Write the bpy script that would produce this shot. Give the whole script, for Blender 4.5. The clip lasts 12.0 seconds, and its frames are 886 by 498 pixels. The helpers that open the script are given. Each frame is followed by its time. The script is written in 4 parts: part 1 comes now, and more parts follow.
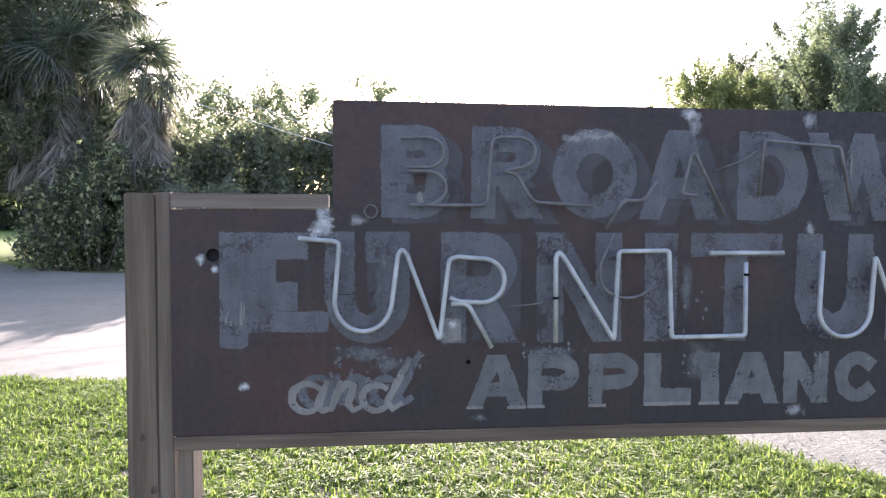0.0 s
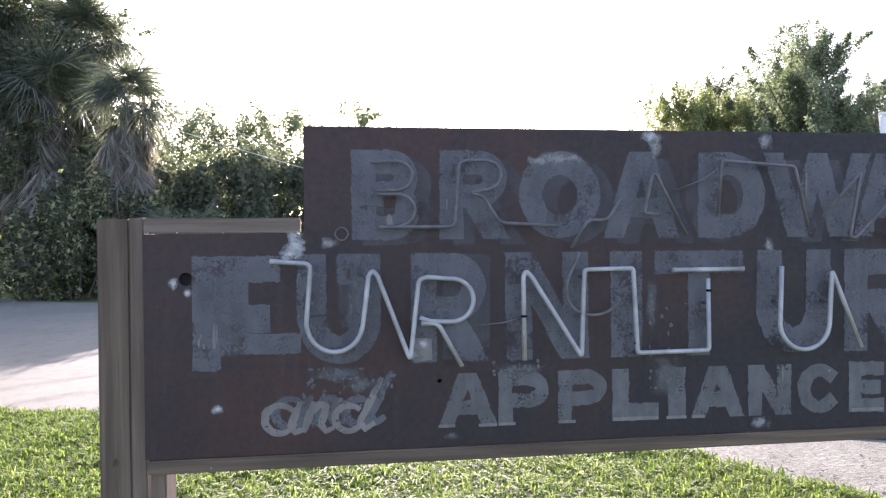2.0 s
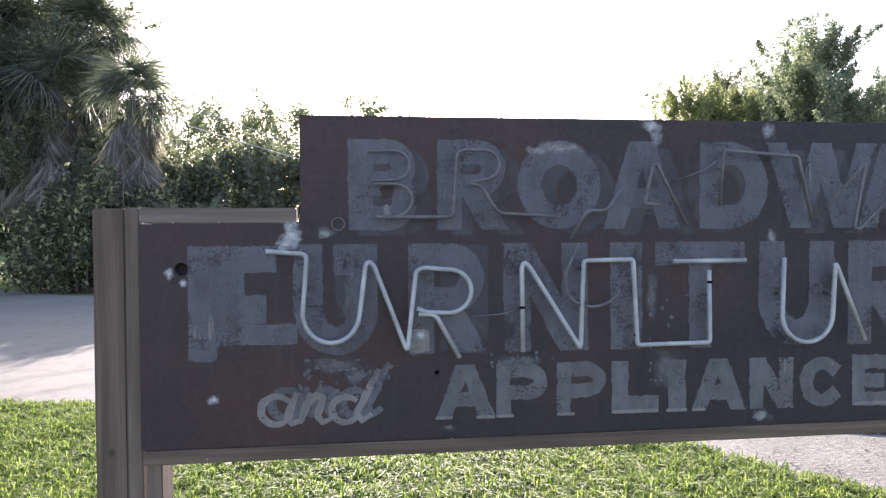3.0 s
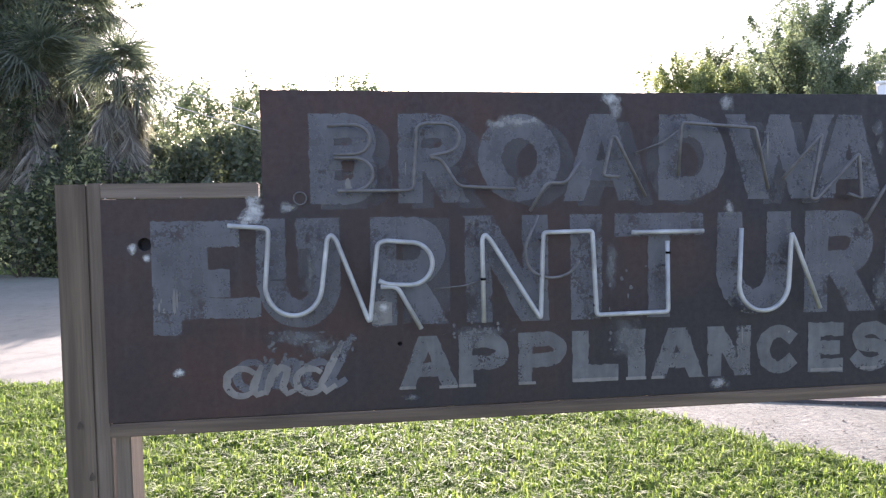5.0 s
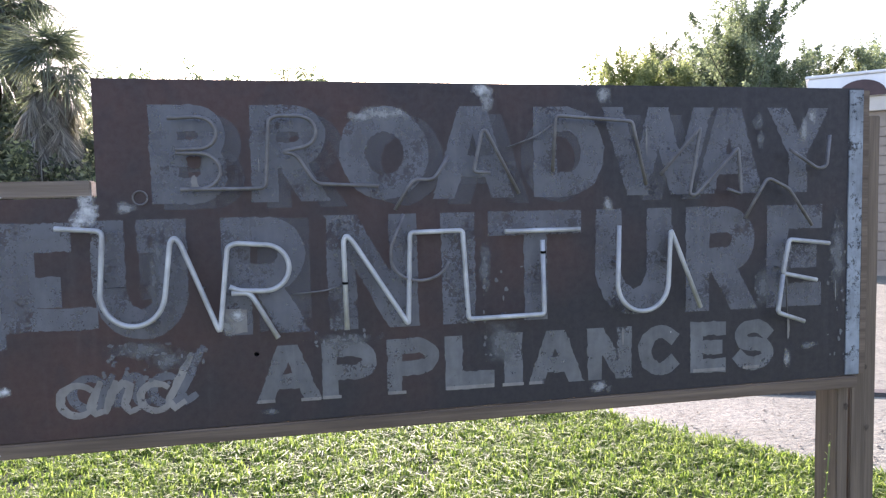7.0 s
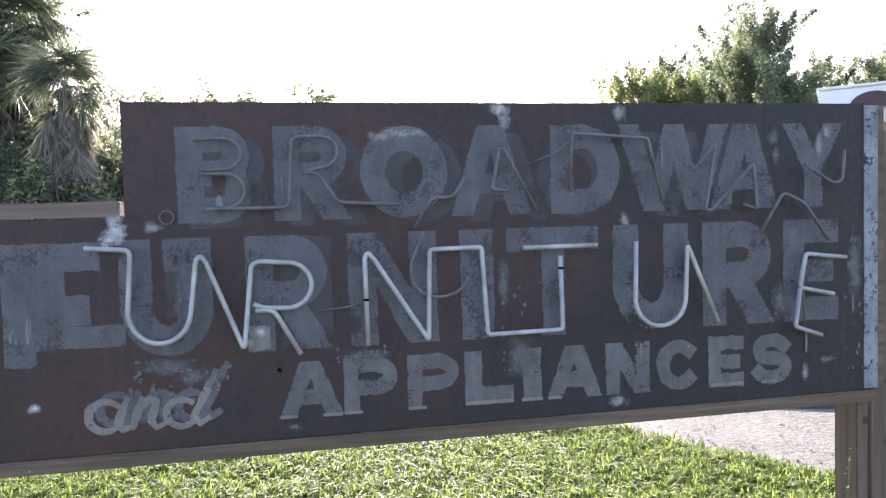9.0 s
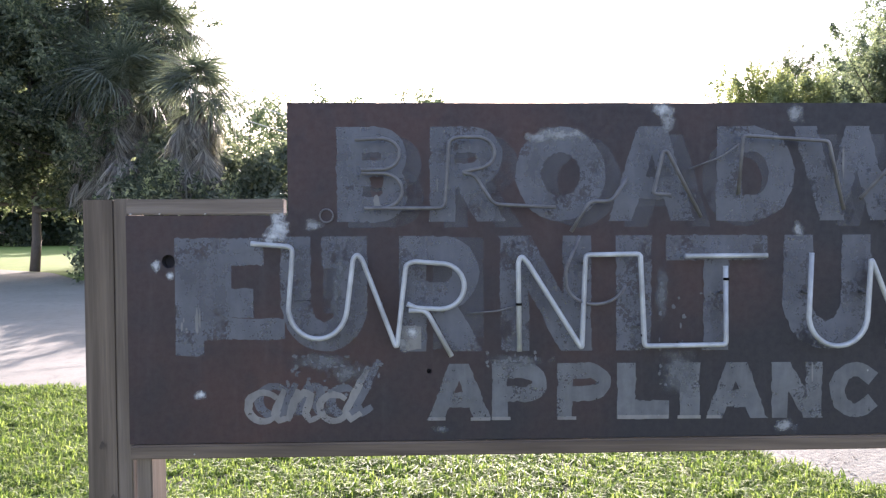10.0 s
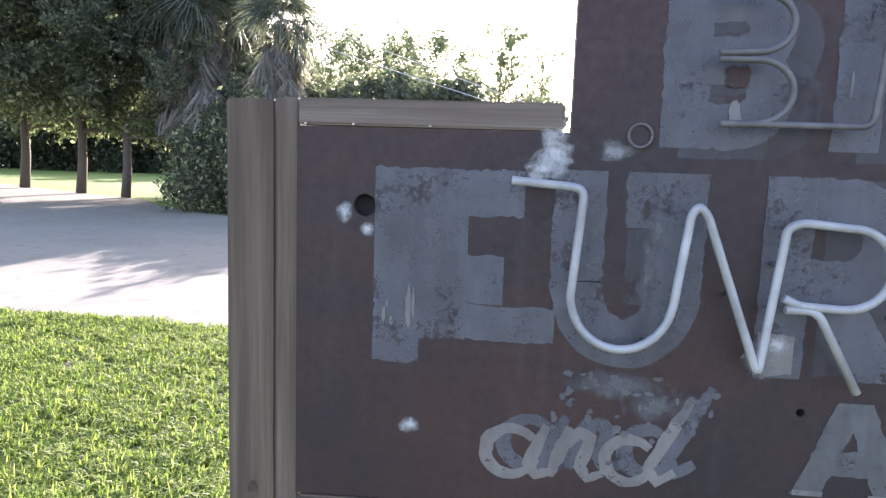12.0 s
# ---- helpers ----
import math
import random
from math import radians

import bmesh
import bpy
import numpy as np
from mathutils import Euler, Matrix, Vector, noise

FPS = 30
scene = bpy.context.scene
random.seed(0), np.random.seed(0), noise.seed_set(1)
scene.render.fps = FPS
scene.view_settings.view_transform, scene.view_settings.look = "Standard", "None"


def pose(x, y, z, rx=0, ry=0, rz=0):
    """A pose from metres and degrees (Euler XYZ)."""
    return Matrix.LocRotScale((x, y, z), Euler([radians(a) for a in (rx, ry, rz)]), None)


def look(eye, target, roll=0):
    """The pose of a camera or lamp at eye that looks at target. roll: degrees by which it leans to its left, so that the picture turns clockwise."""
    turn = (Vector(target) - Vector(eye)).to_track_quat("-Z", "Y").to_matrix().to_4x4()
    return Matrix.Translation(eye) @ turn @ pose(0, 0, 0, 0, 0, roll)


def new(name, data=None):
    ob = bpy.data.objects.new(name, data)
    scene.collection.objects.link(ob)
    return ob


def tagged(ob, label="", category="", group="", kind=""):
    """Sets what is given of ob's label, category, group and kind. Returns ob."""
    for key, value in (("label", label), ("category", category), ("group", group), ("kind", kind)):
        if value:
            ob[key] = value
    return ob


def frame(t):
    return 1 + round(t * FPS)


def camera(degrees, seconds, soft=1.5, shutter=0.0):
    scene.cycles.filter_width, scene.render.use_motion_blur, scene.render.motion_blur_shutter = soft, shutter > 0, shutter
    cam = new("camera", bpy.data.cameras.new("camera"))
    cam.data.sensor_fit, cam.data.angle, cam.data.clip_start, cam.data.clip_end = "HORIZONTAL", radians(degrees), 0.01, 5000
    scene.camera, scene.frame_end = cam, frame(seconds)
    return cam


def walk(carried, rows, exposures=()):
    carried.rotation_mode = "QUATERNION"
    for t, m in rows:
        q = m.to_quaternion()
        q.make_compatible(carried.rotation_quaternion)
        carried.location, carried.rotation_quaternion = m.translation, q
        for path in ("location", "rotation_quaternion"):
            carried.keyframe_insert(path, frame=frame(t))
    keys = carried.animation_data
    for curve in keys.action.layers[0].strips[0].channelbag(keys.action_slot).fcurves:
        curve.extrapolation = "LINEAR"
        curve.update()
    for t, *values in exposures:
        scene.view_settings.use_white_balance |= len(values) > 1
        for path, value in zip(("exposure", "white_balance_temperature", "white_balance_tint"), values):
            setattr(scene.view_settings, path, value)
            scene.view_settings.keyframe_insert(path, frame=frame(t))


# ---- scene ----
cam = camera(67.0, 12.0, soft=1.3)
PATH = [
    (0, (-0.221, -1.681, 1.683), (-0.05, 0.309, 1.581), 0.4),
    (0.5, (-0.218, -1.694, 1.689), (-0.066, 0.299, 1.613), 0.5),
    (1, (-0.201, -1.714, 1.684), (-0.048, 0.28, 1.631), 0.2),
    (1.5, (-0.189, -1.727, 1.682), (0.029, 0.26, 1.649), -0.1),
    (2, (-0.183, -1.723, 1.676), (0.03, 0.265, 1.646), -0.4),
    (2.5, (-0.169, -1.721, 1.673), (0.033, 0.268, 1.64), -0.6),
    (3, (-0.16, -1.709, 1.666), (0.035, 0.281, 1.619), -0.3),
    (5, (-0.079, -1.741, 1.647), (0.133, 0.245, 1.541), -0.8),
    (5.5, (-0.047, -1.677, 1.653), (0.225, 0.301, 1.533), -0.9),
    (6, (-0.012, -1.613, 1.64), (0.323, 0.356, 1.531), -1.1),
    (6.5, (0.064, -1.612, 1.658), (0.405, 0.355, 1.53), -1.0),
    (7, (0.161, -1.659, 1.656), (0.508, 0.306, 1.529), -1.2),
    (7.2, (0.178, -1.669, 1.659), (0.535, 0.295, 1.528), -1.1),
    (8.8, (0.142, -1.682, 1.666), (0.489, 0.285, 1.556), -1.9),
    (9, (0.135, -1.68, 1.665), (0.453, 0.293, 1.58), -1.6),
    (9.5, (0.092, -1.666, 1.664), (0.238, 0.327, 1.589), -0.8),
    (10, (0.008, -1.634, 1.663), (0.029, 0.364, 1.596), -0.2),
    (10.5, (-0.072, -1.586, 1.664), (-0.031, 0.412, 1.581), -0.1),
    (10.8, (-0.138, -1.547, 1.653), (-0.118, 0.45, 1.552), 0.2),
    (11, (-0.173, -1.501, 1.654), (-0.229, 0.492, 1.504), 0.2),
    (11.2, (-0.208, -1.427, 1.652), (-0.338, 0.557, 1.44), 1.0),
    (11.5, (-0.295, -1.285, 1.648), (-0.443, 0.693, 1.392), 1.5),
    (12, (-0.438, -0.960, 1.641), (-0.621, 1.016, 1.393), 1.8),
]
walk(cam, [(t, look(eye, target, roll)) for t, eye, target, roll in PATH],
     exposures=((0.0, 2.0), (1.5, 1.93), (3.0, 1.8), (5.5, 1.93), (7.0, 2.0), (9.5, 2.05), (10.8, 1.95), (12.0, 2.3)))

# ---- world, sun, exposure ----
SUN_AZ, SUN_EL = radians(3.0), radians(19.0)
world = bpy.data.worlds.new("world")
scene.world = world
world.use_nodes = True
wn = world.node_tree
sky = wn.nodes.new("ShaderNodeTexSky")
sky.sky_type, sky.sun_disc = "NISHITA", False
sky.sun_elevation, sky.sun_rotation = SUN_EL, SUN_AZ
sky.air_density, sky.dust_density, sky.ozone_density = 1.0, 1.5, 1.0
wn.nodes["Background"].inputs[1].default_value = 0.15
wn.links.new(sky.outputs[0], wn.nodes["Background"].inputs[0])
sun_data = bpy.data.lights.new("sun", "SUN")
sun_data.energy, sun_data.angle, sun_data.color = 4.5, radians(0.5), (1.0, 0.95, 0.88)
sun = new("sun", sun_data)
to_sun = Vector((math.sin(SUN_AZ) * math.cos(SUN_EL), math.cos(SUN_AZ) * math.cos(SUN_EL), math.sin(SUN_EL)))
sun.matrix_world = look(to_sun * 50, (0, 0, 0))
scene.view_settings.use_white_balance = True
scene.view_settings.white_balance_temperature, scene.view_settings.white_balance_tint = 6500, 30


# ---- materials ----
def mat(name, rough=0.7, metal=0.0):
    m = bpy.data.materials.new(name)
    m.use_nodes = True
    b = m.node_tree.nodes["Principled BSDF"]
    b.inputs["Roughness"].default_value, b.inputs["Metallic"].default_value = rough, metal
    return m, m.node_tree, b


def node(nt, kind, **values):
    n = nt.nodes.new(kind)
    for k, v in values.items():
        n.inputs[k.replace("_", " ")].default_value = v
    return n


def coords(nt, scale=(1, 1, 1), which="Object"):
    tc, mp = nt.nodes.new("ShaderNodeTexCoord"), nt.nodes.new("ShaderNodeMapping")
    mp.inputs["Scale"].default_value = scale
    nt.links.new(tc.outputs[which], mp.inputs["Vector"])
    return mp.outputs[0]


def noise_of(nt, vec, scale, detail=5.0, rough=0.6):
    n = node(nt, "ShaderNodeTexNoise", Scale=scale, Detail=detail, Roughness=rough)
    nt.links.new(vec, n.inputs["Vector"])
    return n.outputs["Fac"]


def ramp(nt, fac, stops):
    r = nt.nodes.new("ShaderNodeValToRGB")
    e = r.color_ramp.elements
    while len(e) < len(stops):
        e.new(0.5)
    for el, (p, c) in zip(e, stops):
        el.position, el.color = p, (*c, 1) if len(c) == 3 else (c[0], c[0], c[0], 1)
    nt.links.new(fac, r.inputs[0])
    return r.outputs[0]


def mix(nt, fac, a, b, mode="MIX"):
    n = nt.nodes.new("ShaderNodeMix")
    n.data_type, n.blend_type = "RGBA", mode
    for sock, v in ((n.inputs[0], fac), (n.inputs[6], a), (n.inputs[7], b)):
        if hasattr(v, "is_linked"):
            nt.links.new(v, sock)
        else:
            sock.default_value = v if not isinstance(v, tuple) else (*v, 1)
    return n.outputs[2]


def bump(nt, bsdf, fac, strength=0.3, dist=0.005):
    b = node(nt, "ShaderNodeBump", Strength=strength, Distance=dist)
    nt.links.new(fac, b.inputs["Height"])
    nt.links.new(b.outputs[0], bsdf.inputs["Normal"])


def base(nt, bsdf, col):
    nt.links.new(col, bsdf.inputs["Base Color"])


def make_board():
    m, nt, b = mat("board_paint", 0.6)
    v = coords(nt)
    big, mid, fine = noise_of(nt, v, 1.7, 3), noise_of(nt, v, 13, 5), noise_of(nt, v, 60, 6, 0.7)
    streak = noise_of(nt, coords(nt, (30, 30, 2.5)), 1.0, 4)
    parts = nt.nodes.new("ShaderNodeSeparateXYZ")
    nt.links.new(v, parts.inputs[0])
    # the older red-brown coat shows most towards the low end of the board and along its top
    red = blend(nt, "ADD", blend(nt, "MULTIPLY", parts.outputs[0], -0.17), blend(nt, "MULTIPLY", parts.outputs[2], 0.20))
    red = blend(nt, "ADD", blend(nt, "ADD", big, red), -0.27)
    col = ramp(nt, red, [(0.40, (0.0135, 0.012, 0.016)), (0.66, (0.044, 0.0205, 0.0185))])
    col = mix(nt, ramp(nt, mid, [(0.5, (0.0,)), (0.72, (0.55,))]), col, (0.017, 0.0145, 0.019))
    col = mix(nt, ramp(nt, streak, [(0.55, (0.0,)), (0.85, (0.12,))]), col, (0.13, 0.12, 0.13))
    specks = ramp(nt, fine, [(0.68, (0.0,)), (0.74, (0.45,))])
    base(nt, b, mix(nt, specks, col, (0.14, 0.13, 0.13)))
    nt.links.new(ramp(nt, fine, [(0.3, (0.5,)), (0.7, (0.8,))]), b.inputs["Roughness"])
    bump(nt, b, fine, 0.25, 0.002)
    return m


def thin_over(nt, bsdf, cover):
    """Lets a coat of paint wear through to what lies under it."""
    clear, s = nt.nodes.new("ShaderNodeBsdfTransparent"), nt.nodes.new("ShaderNodeMixShader")
    nt.links.new(cover, s.inputs[0])
    nt.links.new(clear.outputs[0], s.inputs[1])
    nt.links.new(bsdf.outputs[0], s.inputs[2])
    nt.links.new(s.outputs[0], nt.nodes["Material Output"].inputs[0])


def blend(nt, op, a, b):
    n = nt.nodes.new("ShaderNodeMath")
    n.operation = op
    for sock, v in zip(n.inputs, (a, b)):
        if hasattr(v, "is_linked"):
            nt.links.new(v, sock)
        else:
            sock.default_value = v
    return n.outputs[0]


def make_letter(name, light, dark, cover=0.8, worn=0.62):
    """Old brushed paint: a thin cloudy wash, streaked and flaking off to the board."""
    m, nt, b = mat(name, 0.6)
    v = coords(nt)
    cloud, mid, fine = noise_of(nt, v, 6, 4), noise_of(nt, v, 26, 5), noise_of(nt, v, 110, 6, 0.75)
    brush = noise_of(nt, coords(nt, (34, 34, 4)), 1.0, 4)
    col = ramp(nt, cloud, [(0.32, dark), (0.66, light)])
    col = mix(nt, ramp(nt, brush, [(0.45, (0.0,)), (0.8, (0.5,))]), col, tuple(c * 1.35 for c in light))
    chips = ramp(nt, noise_of(nt, coords(nt, (40, 40, 12)), 2.2, 4), [(0.745, (0.0,)), (0.77, (0.8,))])
    base(nt, b, mix(nt, chips, col, (0.50, 0.50, 0.49)))
    wear = blend(nt, "ADD", blend(nt, "MULTIPLY", fine, 0.45), blend(nt, "MULTIPLY", noise_of(nt, v, 9, 4), 0.6))
    flake = ramp(nt, wear, [(worn - 0.03, (1.0,)), (worn + 0.03, (0.12,))])
    wash = ramp(nt, mid, [(0.3, (cover,)), (0.75, (cover * 0.72,))])
    thin_over(nt, b, blend(nt, "MULTIPLY", flake, wash))
    bump(nt, b, fine, 0.15, 0.001)
    return m


def make_smear(name, col, most=0.9):
    """A feathered smear of old paint that thins out to its rim."""
    m, nt, b = mat(name, 0.65)
    tc, length = nt.nodes.new("ShaderNodeTexCoord"), nt.nodes.new("ShaderNodeVectorMath")
    length.operation = "LENGTH"
    nt.links.new(tc.outputs["Object"], length.inputs[0])
    where = nt.nodes.new("ShaderNodeNewGeometry").outputs["Position"]
    rough, fine = noise_of(nt, where, 38, 5, 0.65), noise_of(nt, where, 150, 4, 0.6)
    field = blend(nt, "SUBTRACT", blend(nt, "ADD", blend(nt, "MULTIPLY", rough, 1.9), blend(nt, "MULTIPLY", fine, 0.35)), length.outputs["Value"])
    base(nt, b, ramp(nt, fine, [(0.3, tuple(c * 0.75 for c in col)), (0.7, tuple(min(0.9, c * 1.2) for c in col))]))
    thin_over(nt, b, ramp(nt, field, [(0.22, (0.0,)), (0.95, (most,))]))
    return m


def make_wood(name, a, c, grain="z", dirt=(0.085, 0.062, 0.045)):
    """Weathered sawn wood; the grain runs along one axis."""
    m, nt, b = mat(name, 0.85)
    along = lambda k, l: tuple(l if ax == grain else k for ax in "xyz")
    rings = noise_of(nt, coords(nt, along(11, 0.5)), 1.0, 3, 0.5)
    wav = node(nt, "ShaderNodeMath")
    wav.operation = "PINGPONG"
    wav.inputs[1].default_value = 0.06
    nt.links.new(rings, wav.inputs[0])
    fine, big = noise_of(nt, coords(nt, along(230, 6)), 1.0, 5), noise_of(nt, coords(nt, along(24, 1.3)), 1.0, 5)
    col = mix(nt, ramp(nt, wav.outputs[0], [(0.0, (0.0,)), (0.06, (0.75,))]), a, c)
    col = mix(nt, ramp(nt, fine, [(0.42, (0.0,)), (0.78, (0.55,))]), col, tuple(x * 0.6 for x in c))
    base(nt, b, mix(nt, ramp(nt, big, [(0.46, (0.0,)), (0.72, (0.75,))]), col, dirt))
    bump(nt, b, fine, 0.5, 0.003)
    return m


def make_leaf(name, a, c, glow=0.5, rough=0.55, few=1.0):
    """Leaves between two greens; few: how seldom the lighter one comes."""
    m, nt, b = mat(name, rough)
    b.inputs["Specular IOR Level"].default_value = 0.3
    r = nt.nodes.new("ShaderNodeNewGeometry")
    col = mix(nt, blend(nt, "POWER", r.outputs["Random Per Island"], few), a, c)
    base(nt, b, col)
    t = nt.nodes.new("ShaderNodeBsdfTranslucent")
    nt.links.new(mix(nt, 1.0, col, (1.3, 1.4, 0.95), "MULTIPLY"), t.inputs[0])
    s = node(nt, "ShaderNodeMixShader", Fac=glow)
    nt.links.new(b.outputs[0], s.inputs[1])
    nt.links.new(t.outputs[0], s.inputs[2])
    nt.links.new(s.outputs[0], nt.nodes["Material Output"].inputs[0])
    return m


def make_ground(name, a, c, d, scale=1.2, grit=90, rough=0.9, depth=0.01):
    m, nt, b = mat(name, rough)
    v = coords(nt)
    big, mid, fine = noise_of(nt, v, scale, 5), noise_of(nt, v, scale * 9, 5), noise_of(nt, v, grit, 4, 0.7)
    col = mix(nt, ramp(nt, big, [(0.35, (0.0,)), (0.65, (1.0,))]), a, c)
    col = mix(nt, ramp(nt, mid, [(0.5, (0.0,)), (0.72, (0.8,))]), col, d)
    base(nt, b, mix(nt, ramp(nt, fine, [(0.3, (0.0,)), (0.75, (0.45,))]), col, tuple(x * 0.45 for x in d)))
    bump(nt, b, fine, 0.6, depth)
    return m


def make_plain(name, col, rough=0.5, metal=0.0, var=0.25, scale=20):
    m, nt, b = mat(name, rough, metal)
    n = noise_of(nt, coords(nt), scale, 5)
    base(nt, b, ramp(nt, n, [(0.3, tuple(x * (1 - var) for x in col)), (0.7, tuple(min(1, x * (1 + var)) for x in col))]))
    bump(nt, b, n, 0.1, 0.002)
    return m


M_BOARD = make_board()
M_GREY = make_letter("grey_letter_paint", (0.122, 0.128, 0.148), (0.078, 0.080, 0.092), 0.82, 0.60)
M_PALE = make_letter("pale_letter_paint", (0.145, 0.150, 0.160), (0.098, 0.100, 0.106), 0.85, 0.62)
M_GHOST = make_letter("ghost_letter_paint", (0.085, 0.086, 0.098), (0.05, 0.05, 0.058), 0.62, 0.58)
M_SCRIPT = make_letter("script_letter_paint", (0.235, 0.225, 0.215), (0.145, 0.138, 0.134), 0.88, 0.63)
M_BARE = make_smear("white_paint_smear", (0.42, 0.43, 0.44), 0.95)
M_DUSTY = make_smear("dusty_paint_smear", (0.24, 0.245, 0.25), 0.85)
M_FAINT = make_smear("faint_paint_smear", (0.12, 0.125, 0.132), 0.75)
M_ZINC = make_letter("worn_zinc_edge", (0.30, 0.34, 0.39), (0.12, 0.14, 0.165), 0.95, 0.60)
M_POST = make_wood("weathered_post_wood", (0.165, 0.124, 0.092), (0.092, 0.067, 0.048), dirt=(0.05, 0.036, 0.026))
M_RAIL = make_wood("weathered_rail_wood", (0.225, 0.182, 0.150), (0.155, 0.122, 0.10), "x")
M_STUD = make_wood("weathered_stud_wood", (0.195, 0.153, 0.12), (0.118, 0.09, 0.068))
M_BEAM = make_wood("damp_beam_wood", (0.165, 0.122, 0.09), (0.095, 0.068, 0.05), "x", dirt=(0.05, 0.035, 0.026))
M_TUBE = make_plain("white_glass_tube", (0.32, 0.33, 0.34), 0.35, 0, 0.35, 14)
M_DULL = make_plain("dusty_grey_glass_tube", (0.105, 0.102, 0.105), 0.5, 0, 0.35, 30)
M_DARK = make_plain("black_electrode", (0.004, 0.004, 0.004), 0.9)
M_DARK.node_tree.nodes["Principled BSDF"].inputs["Specular IOR Level"].default_value = 0.05
M_CUP = make_plain("dark_hole_wall", (0.020, 0.018, 0.022), 0.85)
M_STEEL = make_plain("steel_grommet", (0.35, 0.34, 0.33), 0.4, 0.9)
M_LAWN = make_ground("lawn_soil", (0.07, 0.085, 0.03), (0.12, 0.11, 0.06), (0.22, 0.19, 0.13), 1.4, 70)
M_BLADE = make_leaf("grass_blades", (0.070, 0.130, 0.022), (0.33, 0.395, 0.115), 0.5, 0.6)
M_BLADE.node_tree.nodes["Principled BSDF"].inputs["Specular IOR Level"].default_value = 0.3
M_WEED = make_leaf("weed_leaves", (0.10, 0.13, 0.05), (0.20, 0.24, 0.10), 0.4)
M_ROAD = make_ground("pale_asphalt", (0.250, 0.240, 0.188), (0.298, 0.287, 0.228), (0.185, 0.175, 0.138), 0.5, 60)
M_SAND = make_ground("gravelly_sand", (0.195, 0.197, 0.152), (0.262, 0.262, 0.208), (0.105, 0.096, 0.076), 2.2, 26, depth=0.03)
M_VERGE = make_ground("verge_grass", (0.155, 0.245, 0.03), (0.22, 0.30, 0.05), (0.12, 0.18, 0.03), 0.8, 18, 0.9, 0.03)
M_STONE = make_plain("stone_clods", (0.20, 0.17, 0.13), 0.95, 0, 0.5, 3)
M_FIELD = make_ground("far_ground", (0.10, 0.13, 0.04), (0.16, 0.17, 0.06), (0.18, 0.16, 0.09), 0.3, 20)
M_BARK = make_wood("bark", (0.12, 0.10, 0.085), (0.07, 0.058, 0.05))
M_LEAF_A = make_leaf("broad_leaves", (0.11, 0.142, 0.112), (0.265, 0.30, 0.21), 0.52)
M_LEAF_F = make_leaf("yellow_green_leaves", (0.14, 0.17, 0.09), (0.30, 0.32, 0.17), 0.55)
M_LEAF_B = make_leaf("dark_leaves", (0.065, 0.085, 0.062), (0.28, 0.30, 0.20), 0.55, 0.5, 2.0)
# very dark leaf colour stands in for the shade inside the deep wood
M_LEAF_D = make_leaf("wood_leaves_dark_shade", (0.030, 0.042, 0.026), (0.065, 0.08, 0.045), 0.2)
# the rear shrubs' shade is put into this duller green, without pale leaves
M_LEAF_E = make_leaf("shade_toned_shrub_leaves", (0.072, 0.092, 0.07), (0.18, 0.20, 0.14), 0.45)
# sun flecks are painted: a few random leaves get a much paler colour
M_LEAF_C = make_leaf("bush_leaves_sun_flecks", (0.062, 0.077, 0.055), (0.50, 0.51, 0.33), 0.6, 0.5, 2.8)
M_FROND = make_leaf("green_fronds", (0.085, 0.103, 0.088), (0.20, 0.22, 0.175), 0.45, 0.45)
M_DEAD = make_leaf("dead_fronds", (0.15, 0.135, 0.125), (0.44, 0.415, 0.385), 0.4, 0.6, 1.6)
M_WHITE = make_plain("white_panel", (0.72, 0.74, 0.76), 0.4, 0, 0.06, 3)
M_SIDING = make_plain("tan_siding", (0.27, 0.225, 0.185), 0.7, 0, 0.15, 4)
M_CREAM = make_plain("cream_trim", (0.52, 0.49, 0.44), 0.6, 0, 0.08, 4)
M_MAROON = make_plain("maroon_panel", (0.05, 0.024, 0.027), 0.5, 0, 0.2, 6)
M_KNOT = make_plain("knot_wood", (0.070, 0.052, 0.040), 0.95, 0, 0.4, 60)
M_DARK_BAND = make_wood("dark_band", (0.07, 0.065, 0.065), (0.04, 0.038, 0.04))
M_WIRE = make_plain("pale_wire", (0.6, 0.6, 0.6), 0.4, 0.3)


# ---- mesh helpers ----
def part(name, bm, material, parent=None, label=""):
    me = bpy.data.meshes.new(name)
    bm.to_mesh(me)
    bm.free()
    return hang(name, me, material, parent, label)


def hang(name, me, material, parent=None, label=""):
    if not me.materials:
        me.materials.append(material)
    ob = new(name, me)
    if parent:
        ob.parent = parent
    return tagged(ob, label)


def empty(name, m=None):
    ob = new(name)
    ob.empty_display_size = 0.1
    if m:
        ob.matrix_world = m
    return ob


